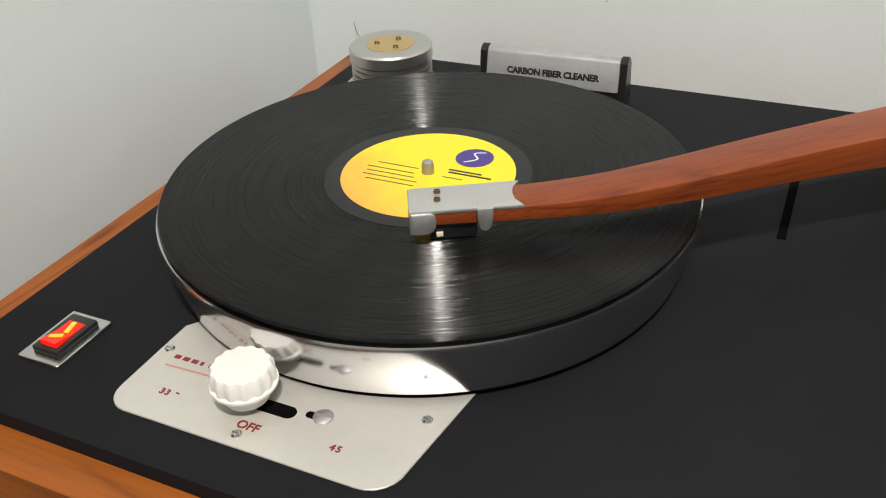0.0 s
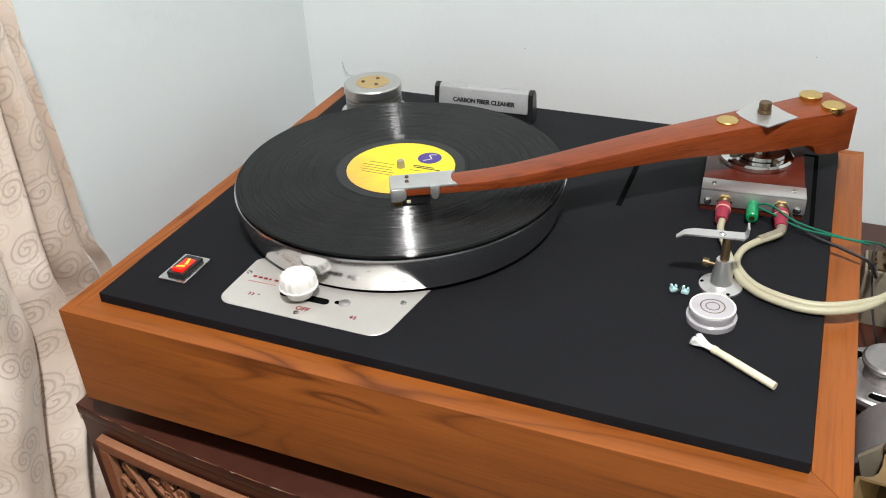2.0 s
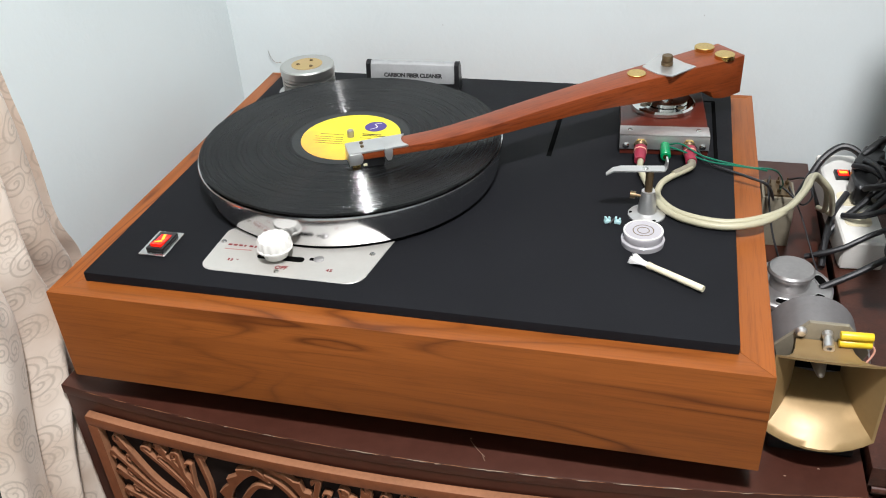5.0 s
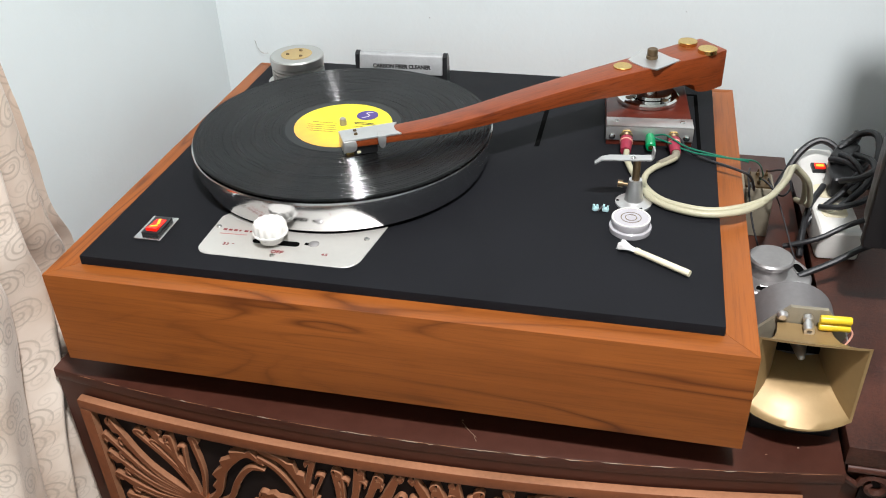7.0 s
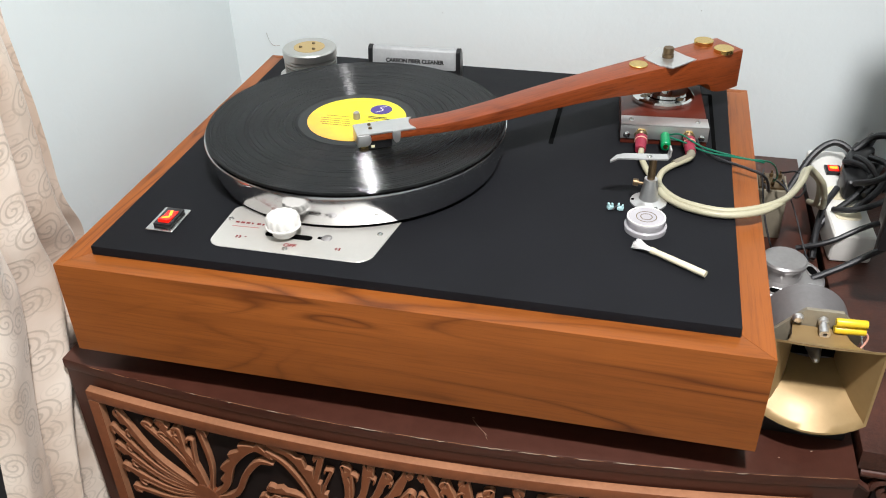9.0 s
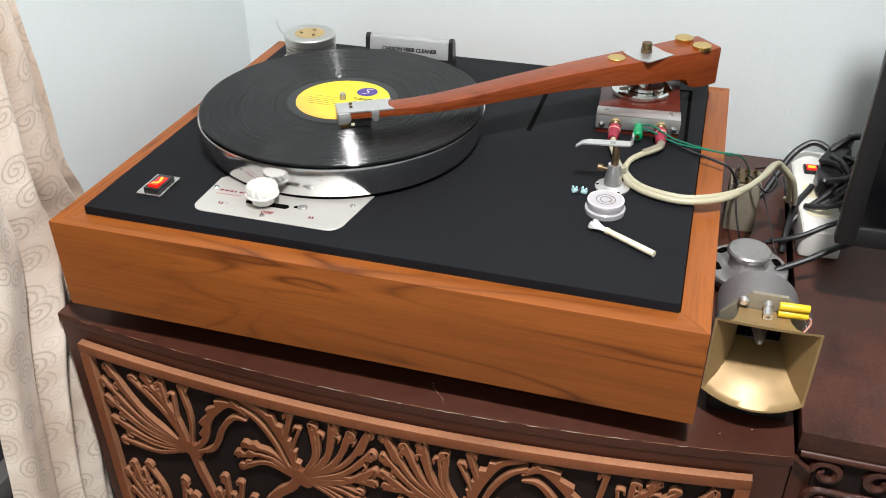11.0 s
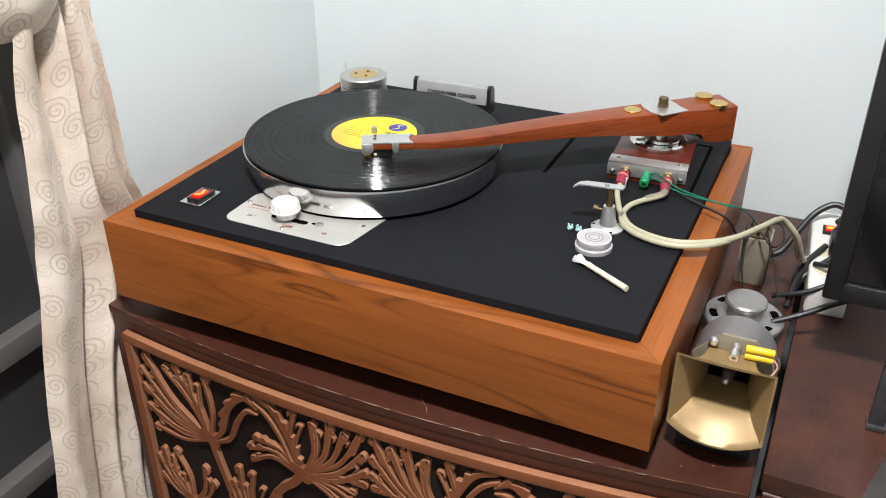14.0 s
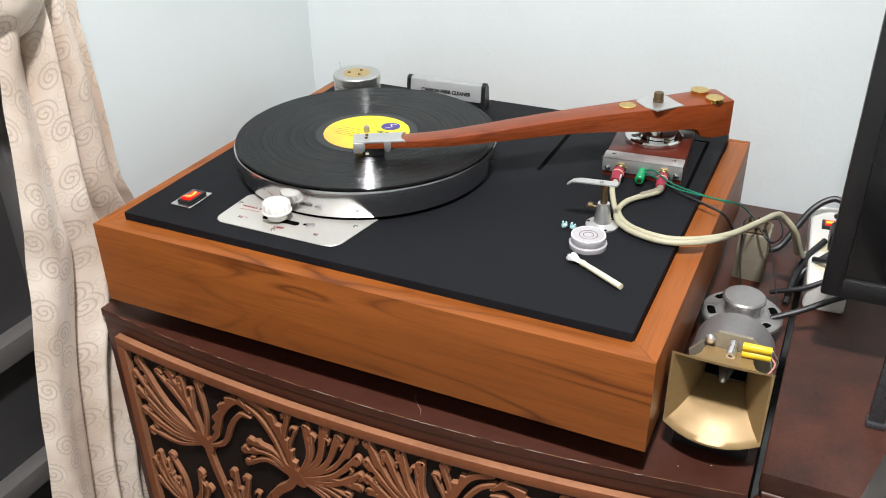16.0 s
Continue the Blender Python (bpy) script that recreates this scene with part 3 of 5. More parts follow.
for i, (x, y, w) in enumerate(((0.020, 0.0065, 0.020), (0.024, 0.0035, 0.026), (0.016, -0.002, 0.012), (-0.020, 0.002, 0.026), (-0.022, -0.004, 0.03), (-0.020, -0.0085, 0.03), (-0.018, -0.013, 0.034), (-0.016, -0.0175, 0.03))):
    part("print_bar", box(x - w / 2, y - 0.0004, 0.0413, x + w / 2, y + (0.0011 if i < 2 else 0.0003), 0.04145), BLACK_INK if i < 2 else OLD_BRASS, label)

# ---- tonearm ----
PIVOT = (0.2995, 0.158)
arm = thing("tonearm", (PIVOT[0], PIVOT[1], 0.0), "reddish wooden tonearm with brass weights on a rosewood block", "tonearm")
block = part("base_block", moved(box(-0.044, -0.066, 0.0, 0.044, 0.046, 0.0205, 0.0008), pose(0.2995, 0.150, 0, 0, 0, 4.5)), BLOCK_WOOD, arm, "dark red polished wooden block")
bracket = part("terminal_bracket", moved(joined(box(-0.0445, -0.0675, 0.0062, 0.0445, -0.0655, 0.0222, 0.0005), box(-0.0445, -0.0675, 0.0206, 0.0445, -0.0455, 0.0222, 0.0005)), pose(0.2995, 0.150, 0, 0, 0, 4.5)), SATIN, arm, "bent aluminium terminal bracket")


def on_block(x, y, z, rx=0):
    return pose(0.2995, 0.150, 0, 0, 0, 4.5) @ pose(x, y, z, rx, 0, 0)


for x in (-0.034, 0.034):
    part("screw", moved(screw_head(0, 0, 0), on_block(x, -0.0555, 0.0222)), CHROME, bracket)
    part("screw", moved(screw_head(0, 0, 0, 0.0034), on_block(x * 1.12, -0.0675, 0.0105, 90)), CHROME, bracket)
for x in (-0.0235, 0.0245):
    socket = part("socket", moved(lathe([(0.0058, 0), (0.0058, 0.005), (0.0046, 0.006), (0.0046, 0.012)], sides=24), on_block(x, -0.0675, 0.0118, 90)), OLD_BRASS, bracket, "brass phono socket")
    part("socket_ring", moved(lathe([(0.0068, 0), (0.0068, 0.0016), (0.0058, 0.002)], sides=6), on_block(x, -0.0675, 0.0118, 90)), BRASS, socket)
terminal = part("ground_terminal", moved(lathe([(0.0046, 0), (0.0046, 0.006), (0.0052, 0.007), (0.0052, 0.019), (0.0044, 0.020), (0.0026, 0.020)], sides=24), on_block(0.001, -0.0675, 0.0112, 97)), GREEN, bracket, "green plastic binding post")
part("terminal_core", moved(lathe([(0.0025, 0.019), (0.0025, 0.0206), (0.001, 0.0206)], sides=16), on_block(0.001, -0.0675, 0.0112, 97)), BRASS, terminal)
part("base_disc", lathe([(0.032, 0.0205), (0.0335, 0.0215), (0.0335, 0.025), (0.0315, 0.0268), (0.0, 0.0268)], (*PIVOT, 0), 64), CHROME, arm, "polished steel base disc")
for a in (100, 215, 320):
    part("disc_hole", lathe([(0.004, 0.0267), (0.004, 0.0271), (0, 0.0271)], (PIVOT[0] + 0.024 * math.cos(radians(a)), PIVOT[1] + 0.024 * math.sin(radians(a)), 0), 20), OLD_BRASS, arm)
part("pillar", lathe([(0.014, 0.0265), (0.014, 0.0285), (0.010, 0.030), (0.010, 0.046), (0.0, 0.046)], (*PIVOT, 0), 32), CHROME, arm, "chromed bearing pillar")
part("damping_cup", lathe([(0.0, 0.0266), (0.022, 0.0266), (0.024, 0.0275), (0.024, 0.031), (0.0, 0.031)], (PIVOT[0] + 0.003, PIVOT[1] + 0.002, 0), 40), CHROME, arm)


def wand():
    """The arm of wood: sections along its length, each with its far and near edge, top and underside."""
    rows = (  # middle x, y; width; top; underside
        (0.0265, -0.0595, 0.0225, 0.0590, 0.0520), (0.0730, -0.0345, 0.0235, 0.0595, 0.0515), (0.1050, -0.0145, 0.0250, 0.0605, 0.0508),
        (0.1380, 0.0125, 0.0270, 0.0620, 0.0500), (0.1780, 0.0490, 0.0290, 0.0640, 0.0490), (0.2210, 0.0875, 0.0310, 0.0655, 0.0470),
        (0.2580, 0.1200, 0.0340, 0.0660, 0.0430), (0.2985, 0.1553, 0.0390, 0.0660, 0.0375), (0.3300, 0.1828, 0.0430, 0.0660, 0.0360),
        (0.3370, 0.1890, 0.0440, 0.0660, 0.0260), (0.3500, 0.2003, 0.0450, 0.0660, 0.0228), (0.3660, 0.2145, 0.0420, 0.0660, 0.0232))
    rows = [(x - 0.658 * w / 2, y + 0.753 * w / 2, x + 0.658 * w / 2, y - 0.753 * w / 2, top, low) for x, y, w, top, low in rows]
    bm = bmesh.new()
    far, near = smooth_path([(r[0], r[1], 0) for r in rows], 4), smooth_path([(r[2], r[3], 0) for r in rows], 4)
    levels = smooth_path([(r[4], r[5], 0) for r in rows], 4)
    rings = [[bm.verts.new(p) for p in ((f.x, f.y, l.x), (n.x, n.y, l.x), (n.x, n.y, l.y), (f.x, f.y, l.y))] for f, n, l in zip(far, near, levels)]
    for a, b in zip(rings, rings[1:]):
        for k in range(4):
            bm.faces.new((a[k], a[(k + 1) % 4], b[(k + 1) % 4], b[k]))
    bm.faces.new(rings[0]), bm.faces.new(rings[-1][::-1])
    bmesh.ops.recalc_face_normals(bm, faces=bm.faces[:])
    long_edges = [e for e in bm.edges if e.calc_face_angle(0) > radians(50)]
    bmesh.ops.bevel(bm, geom=long_edges, offset=0.0012, segments=2, profile=0.6, affect="EDGES")
    return bm


body = part("arm_wand", wand(), ARM_WOOD, arm, "reddish brown wooden arm wand", 25)
TURN = 29.0
HEAD = pose(0.0235, -0.0605, 0, 0, 0, TURN)
shell = part("headshell", moved(joined(prism([(-0.003, -0.0122), (0.052, -0.0128), (0.0485, -0.006), (0.0480, 0.0), (0.0490, 0.006), (0.053, 0.0122), (-0.003, 0.0118)], 0.0585, 0.0608, 0.0008),
                                       box(-0.0045, -0.0122, 0.0475, -0.002, 0.0118, 0.0605, 0.0008)), HEAD), SATIN, arm, "satin aluminium headshell plate")
for x, y in ((0.010, -0.002), (0.0105, 0.006)):
    part("headshell_screw", moved(screw_head(0, 0, 0, 0.0018), HEAD @ pose(x, y, 0.0607)), OLD_BRASS, shell)
lift_outline = [(-0.0046, 0.0060), (0.0046, 0.0060), (0.0050, 0.0020), (0.0042, -0.0040), (0.0030, -0.0072), (0.0012, -0.0086), (-0.0012, -0.0086), (-0.0030, -0.0072), (-0.0042, -0.0040), (-0.0050, 0.0020)]
part("finger_lift", moved(joined(moved(prism(lift_outline, -0.0016, 0.0016, 0.0007), pose(0.0325, -0.0140, 0.0565, 90, 0, 0) @ Matrix.Diagonal((0.82, 0.86, 1, 1))), prism([(0.0282, -0.0150), (0.0368, -0.0150), (0.0352, -0.0070), (0.0298, -0.0070)], 0.0603, 0.0620, 0.0006)), HEAD), SATIN, shell, "cast finger lift tongue")
clip_outline = [(-0.0062, 0.0064), (0.0046, 0.0064), (0.0066, 0.0050), (0.0074, 0.0020), (0.0072, -0.0018), (0.0056, -0.0048), (0.0024, -0.0060), (-0.0050, -0.0060), (-0.0062, -0.0048)]
part("front_clip", moved(prism(clip_outline, -0.0018, 0.0018, 0.0008), HEAD @ pose(0.0020, -0.0120, 0.0538, 90, 0, 0) @ Matrix.Diagonal((0.9, 0.9, 1, 1))), SATIN, shell, "rounded metal clip at the front")
cartridge = part("cartridge", moved(box(-0.001, -0.0095, 0.0428, 0.0290, 0.0085, 0.0525, 0.0008), HEAD), BLACK_PLASTIC, arm, "black cartridge with brass front tab")
part("cartridge_tab", moved(box(-0.0018, -0.0112, 0.0426, 0.0055, -0.0092, 0.0472, 0.0004), HEAD), BRASS, cartridge)
part("cartridge_pin", moved(box(0.0085, -0.0112, 0.0452, 0.0118, -0.0092, 0.0470), HEAD), IVORY, cartridge)
part("stylus", moved(tube([(0.004, -0.001, 0.0445), (0.001, -0.001, 0.0412)], 0.0005, 6, 1, False), HEAD), SATIN, cartridge)
part("bearing_plate", prism([(0.2750, 0.1530), (0.2800, 0.1450), (0.2925, 0.1330), (0.3065, 0.1290), (0.3170, 0.1420), (0.3300, 0.1580), (0.3190, 0.1660), (0.3060, 0.1800), (0.2905, 0.1885), (0.2835, 0.1700)], 0.0655, 0.0672, 0.0003, 1), SATIN, arm, "frosted metal plate over the bearing")
nut = part("bearing_nut", lathe([(0.0052, 0.0670), (0.0062, 0.0675), (0.0062, 0.0705), (0.0050, 0.0712), (0.0056, 0.0720), (0.0056, 0.0770), (0.0050, 0.0780), (0, 0.0780)], (0.3000, 0.1585, 0), 28), OLD_BRASS, arm, "dark bronze bearing nut")
for x, y, z, r in ((0.2705, 0.1325, 0.0005, 0.0098), (0.3375, 0.2085, 0.0032, 0.0105), (0.3585, 0.1885, 0.0032, 0.0105)):
    part("brass_weight", lathe([(r, 0), (r, 0.0012 + z), (r - 0.0006, 0.0018 + z), (0, 0.0018 + z)], (x, y, 0.0655), 44), BRASS, arm, "polished brass weight disc")

# ---- things on the deck ----
weight = thing("record_weight", (-0.122, 0.1880, 0.0), "turned aluminium record weight with a brass centre", "record weight")
WC = (-0.122, 0.1880, 0)
FLAT = Matrix.Diagonal((1, 1, 0.92, 1))
part("body", moved(lathe([(0.0380, 0), (0.0380, 0.005), (0.0315, 0.0065)] + [(r, 0.0095 + 0.0050 * k + dz) for k in range(4) for r, dz in ((0.0298, 0.0), (0.0298, 0.0010), (0.0318, 0.0015), (0.0318, 0.0045))]
                   + [(0.0300, 0.0296), (0.0327, 0.0302), (0.0327, 0.0392), (0.0312, 0.0408), (0.0, 0.0408)], WC, 72), FLAT), TURNED, weight, "ribbed machined aluminium body")
core = part("brass_centre", moved(lathe([(0.0188, 0.0405), (0.0188, 0.0412), (0, 0.0412)], WC, 48), FLAT), DULL_BRASS, weight, "brass centre plate")
for a in (80, 200, 320):
    part("bolt", screw_head(WC[0] + 0.0105 * math.cos(radians(a)), WC[1] + 0.0105 * math.sin(radians(a)), 0.0378, 0.0022), OLD_BRASS, core)

cleaner = thing("record_brush", (0.004, 0.213, 0.0), "carbon fibre record brush with silver body and black ends", "record brush")
tilt = pose(0.0030, 0.2165, 0, 0, 0, 2.2)
def brush_profile(length, z0, grow=0.0):
    """A bar along x with a leaning front and a rounded back, as a prism laid on its side."""
    outline = [(-0.0110 - grow, z0), (-0.0062 - grow, 0.0325 + grow), (-0.0044, 0.0350 + grow), (-0.0010, 0.0362 + grow), (0.0030, 0.0350 + grow), (0.0068 + grow, 0.0300), (0.0092 + grow, z0)]
    return moved(prism(outline, -length / 2, length / 2, 0.0006, 1), Matrix(((0, 0, 1, 0), (1, 0, 0, 0), (0, 1, 0, 0), (0, 0, 0, 1))))


handle = part("handle", moved(brush_profile(0.1035, 0.0120), tilt), SILVER, cleaner, "brushed silver aluminium handle")
for x in (-0.0545, 0.0545):
    part("end_cap", moved(moved(brush_profile(0.0055, 0.0, 0.0008), pose(x, 0, 0)), tilt), BLACK_PLASTIC, cleaner)
part("bristles", moved(box(-0.052, -0.0098, 0.0005, 0.052, 0.0080, 0.0122), tilt), BLACK_PLASTIC, cleaner, "black carbon fibre bristles")
lettering("lettering", "CARBON FIBER CLEANER", 0.0066, tilt @ pose(0.001, -0.00925, 0.0207, 76.8, 0, 0), BLACK_INK, handle, spread=0.95, bold=0.0003)

stand = thing("arm_lift", (0.2955, -0.0355, 0.0), "aluminium arm lift with a conical foot and flat bar", "arm lift")
SC = (0.2952, -0.0375, 0)
foot = part("foot", lathe([(0.0168, 0.0), (0.0168, 0.0016), (0.0125, 0.0022), (0.0088, 0.0045), (0.0082, 0.010), (0.0062, 0.0235), (0.0060, 0.0255), (0, 0.0255)], SC, 48), SATIN, stand, "cast aluminium conical foot")
for a in (60, 180, 300):
    part("foot_hole", lathe([(0.0016, 0.0015), (0.0016, 0.0021), (0, 0.0021)], (SC[0] + 0.0145 * math.cos(radians(a)), SC[1] + 0.0145 * math.sin(radians(a)), 0), 14), DARK_HOLE, foot)
part("stem", lathe([(0.0036, 0.025), (0.0036, 0.0470)], SC, 24), OLD_BRASS, stand, "bronze stem")
bar = bmesh.new()
steps = [(-0.0330, 0.0425), (-0.0270, 0.0470), (-0.0200, 0.0480), (0.0165, 0.0480), (0.0178, 0.0482), (0.0186, 0.0500), (0.0190, 0.0570)]
tops = []
for i, (x, z) in enumerate(steps):
    wide = 0.0022 + 0.0028 * min(1, i / 2)
    thick = (0.0, -0.0014) if i < 5 else (0.0014, 0.0)
    tops.append([bar.verts.new((x + dx, y, z + dz)) for dx, dz, y in ((0, 0, -wide), (0, 0, wide), (thick[0], thick[1], wide), (thick[0], thick[1], -wide))])
for a, b in zip(tops, tops[1:]):
    for k in range(4):
        bar.faces.new((a[k], a[(k + 1) % 4], b[(k + 1) % 4], b[k]))
bar.faces.new(tops[0]), bar.faces.new(tops[-1][::-1])
bmesh.ops.recalc_face_normals(bar, faces=bar.faces[:])
part("lift_bar", moved(bar, pose(SC[0] - 0.0055, SC[1], 0, 0, 0, 8)), SATIN, stand, "bent white metal lift bar")
part("bar_screw", screw_head(SC[0] - 0.004, SC[1], 0.0478, 0.0028), CHROME, stand)
part("thumb_screw", joined(rod((SC[0] - 0.006, SC[1], 0.0195), (SC[0] - 0.0115, SC[1], 0.0200), 0.0015), rod((SC[0] - 0.0112, SC[1], 0.0200), (SC[0] - 0.0160, SC[1], 0.0203), 0.0034)), OLD_BRASS, stand)

level = thing("bubble_level", (0.2945, -0.0850, 0.0), "round clear acrylic bubble level with printed rings", "bubble level")
LC = (0.2945, -0.0845, 0)
part("base", lathe([(0.0186, 0), (0.0188, 0.001), (0.0188, 0.0045), (0.0176, 0.0055)], LC, 56), FROST, level, "clear acrylic base")
part("white_disc", lathe([(0.0168, 0.0056), (0.0172, 0.0062), (0.0172, 0.0118), (0.0165, 0.0125), (0, 0.0125)], LC, 56), FROST, level, "milky white top")
# white ring paints the bright highlight along the clear top edge
part("rim_ring", lathe([(0.0156, 0.0124), (0.0156, 0.0130), (0.0170, 0.0130), (0.0170, 0.0124)], LC, 56, True), WHITE_PLASTIC, level)
for r in (0.0050, 0.0088):
    part("ring_mark", lathe([(r - 0.0004, 0.0126), (r + 0.0004, 0.0126), (r + 0.0004, 0.0124), (r - 0.0004, 0.0124)], LC, 40, True), OLD_BRASS, level)

brush = thing("stylus_brush", (0.318, -0.132, 0.0), "small ivory stylus brush with white bristles", "brush")
a, b = Vector((0.3025, -0.1265, 0.0048)), Vector((0.3455, -0.1515, 0.0042))
part("handle", tube([a, a.lerp(b, 0.03), a.lerp(b, 0.5), a.lerp(b, 0.97), b], lambda t: 0.0023 + 0.0006 * math.sin(t * 2.2), 16, 6), IVORY, brush, "ivory plastic handle")
tip = a + (a - b).normalized() * 0.0175
random.seed(8)
tuft = bmesh.new()
long_way = (tip - a).normalized()
across, upward = long_way.cross(Vector((0, 0, 1))).normalized(), Vector((0, 0, 1))
for k in range(620):
    turn, spread_out = random.uniform(0, 6.283), math.sqrt(random.random())
    off = across * math.cos(turn) + upward * math.sin(turn) * 0.6
    foot_at = a - long_way * 0.001 + off * 0.0019 * spread_out
    mid_at = a + long_way * 0.008 + off * 0.0030 * spread_out
    end_at = a + long_way * random.uniform(0.0135, 0.0178) + off * random.uniform(0.0052, 0.0068) * spread_out
    hair = [[tuft.verts.new(p + q) for q in (across * w, upward * w, across * -w, upward * -w)] for p, w in ((foot_at, 0.00035), (mid_at, 0.00035), (end_at, 0.0002))]
    for s, t in zip(hair, hair[1:]):
        for q in range(4):
            tuft.faces.new((s[q], s[(q + 1) % 4], t[(q + 1) % 4], t[q]))
    tuft.faces.new(hair[-1])
bmesh.ops.recalc_face_normals(tuft, faces=tuft.faces[:])
part("bristles", tuft, BRISTLE, brush, "soft white bristles")
part("ferrule", tube([a - long_way * 0.002, a + long_way * 0.0015], 0.0030, 16, 1, False), IVORY, brush)

clip = thing("wire_clip", (0.266, -0.0565, 0.0), "pale blue plastic and wire clip", "clip")
for x, r in ((-0.0050, 28), (0.0042, -8)):
    jaw = joined(box(-0.0030, -0.0022, 0.0008, 0.0030, 0.0022, 0.0040, 0.0009), box(-0.0026, -0.0016, 0.0030, -0.0008, 0.0016, 0.0072, 0.0006), box(0.0010, -0.0014, 0.0032, 0.0026, 0.0014, 0.0064, 0.0005))
    part("jaw", moved(jaw, pose(0.2665 + x, -0.0575, 0, 0, 0, r)), PALE_BLUE, clip)
part("pin", rod((0.2640, -0.0600, 0.0015), (0.2690, -0.0560, 0.0060), 0.0010, 10), BLACK_PLASTIC, clip)

# ---- leads from the arm ----
leads = thing("signal_cable", (0.36, -0.02, 0.0), "pair of cream phono cables with red plugs", "cable")
for x, way in ((-0.0235, -1), (0.0245, 1)):
    p0, p1 = on_block(x, -0.077, 0.0118).translation, on_block(x + 0.001 * way, -0.0955, 0.0075).translation
    part("plug", tube([p0, p0.lerp(p1, 0.5), p1], lambda t: 0.0066 - 0.0013 * t, 20, 4), RED, leads, "dark red phono plug sleeve")
    part("plug_band", tube([p0.lerp(p1, 0.22), p0.lerp(p1, 0.30)], 0.0066, 20, 1, False), PINK_WIRE, leads, "pale ring on the plug")
q = on_block(-0.0235, -0.0955, 0.0078).translation
part("lead", tube([q, q + Vector((0.001, -0.016, -0.001)), (0.2930, 0.012, 0.0042), (0.3010, -0.008, 0.0040), (0.3100, -0.030, 0.0040), (0.3290, -0.0470, 0.0042), (0.3610, -0.0545, 0.0044), (0.3920, -0.0450, 0.0052), (0.4150, -0.0180, 0.0030), (0.4360, 0.035, -0.006), (0.4480, 0.085, -0.018), (0.4560, 0.107, -0.026), (0.4720, 0.118, -0.045), (0.4800, 0.145, -0.085), (0.4830, 0.2, -0.115)], 0.0031, 12), CREAM_CABLE, leads)
q = on_block(0.0255, -0.0955, 0.0078).translation
part("lead", tube([q, q + Vector((-0.001, -0.010, -0.001)), (0.3130, 0.0290, 0.0042), (0.3045, 0.0110, 0.0042), (0.3050, -0.0120, 0.0044), (0.3240, -0.0370, 0.0046), (0.3610, -0.0475, 0.0048), (0.3930, -0.0375, 0.0056), (0.4190, -0.0120, 0.0040), (0.4400, 0.040, -0.004), (0.4520, 0.088, -0.016), (0.4600, 0.104, -0.024), (0.4760, 0.112, -0.045), (0.4860, 0.138, -0.085), (0.4900, 0.2, -0.115)], 0.0031, 12), CREAM_CABLE, leads)
part("strain_relief", tube([q + Vector((0.0003, 0.001, 0.0)), q + Vector((-0.001, -0.008, -0.001)), (0.3165, 0.0345, 0.0048)], lambda t: 0.0044 - 0.0006 * t, 14, 6), TAN_METAL, leads, "worn tan cable sleeve")
wires = thing("ground_wires", (0.36, 0.06, 0.0), "thin green and black earth wires", "cable")
q = on_block(0.005, -0.074, 0.016).translation
part("green_wire", tube([q, (0.322, 0.070, 0.020), (0.345, 0.062, 0.012), (0.385, 0.062, 0.004), (0.415, 0.085, -0.010), (0.430, 0.125, -0.045), (0.4315, 0.150, -0.066)], 0.0009, 8), GREEN_WIRE, wires)
part("green_wire", tube([q + Vector((0, 0, -0.003)), (0.325, 0.066, 0.014), (0.350, 0.058, 0.009), (0.392, 0.060, 0.004), (0.405, 0.066, -0.001)], 0.0009, 8), GREEN_WIRE, wires)
part("black_wire", tube([on_block(0.03, -0.070, 0.012).translation, (0.350, 0.062, 0.005), (0.385, 0.046, 0.002), (0.405, 0.042, -0.004), (0.416, 0.070, -0.035), (0.422, 0.145, -0.068)], 0.0014, 8), BLACK_RUBBER, wires)

# ---- beside the turntable ----
horn = thing("horn_tweeter", (0.446, -0.15, SHELF), "gold painted horn tweeter with a grey driver", "horn tweeter")


def horn_mesh():
    """A flared rectangular horn: mouth to throat, with wall thickness and a bowed mouth."""
    bm = bmesh.new()
    n = 10
    loops = []
    stages = ((0.0, 0.0405, 0.037, 0), (0.004, 0.0375, 0.0340, 0), (0.010, 0.0325, 0.0290, 0), (0.018, 0.0275, 0.0235, 0), (0.027, 0.0235, 0.0190, 0), (0.038, 0.0205, 0.0160, 0), (0.054, 0.0185, 0.0140, 0))
    shape = [(-1 + 2 * i / n, -1) for i in range(n)] + [(1, -1 + 2 * i / n) for i in range(n)] + [(1 - 2 * i / n, 1) for i in range(n)] + [(-1, 1 - 2 * i / n) for i in range(n)]
    for grow, order in ((0.0, stages), (0.0022, stages[::-1])):
        for depth, w, h, _ in order:
            ring = []
            for u, v in shape:
                bow = 0.014 * (1 - u * u) * (1 - depth / 0.07)
                lift = 0.004 * (1 - u * u) * v * (1 - depth / 0.07) if v < 0 else 0
                ring.append(bm.verts.new((0.446 + u * (w + grow), -0.186 + depth - bow * (0.12 + 0.88 * ((1 - v) / 2) ** 2), -0.0655 + v * (h + grow) + lift)))
            loops.append(ring)
    for a, b in zip(loops, loops[1:] + loops[:1]):
        for i in range(len(a)):
            j = (i + 1) % len(a)
            bm.faces.new((a[i], a[j], b[j], b[i]))
    bmesh.ops.recalc_face_normals(bm, faces=bm.faces[:])
    return bm


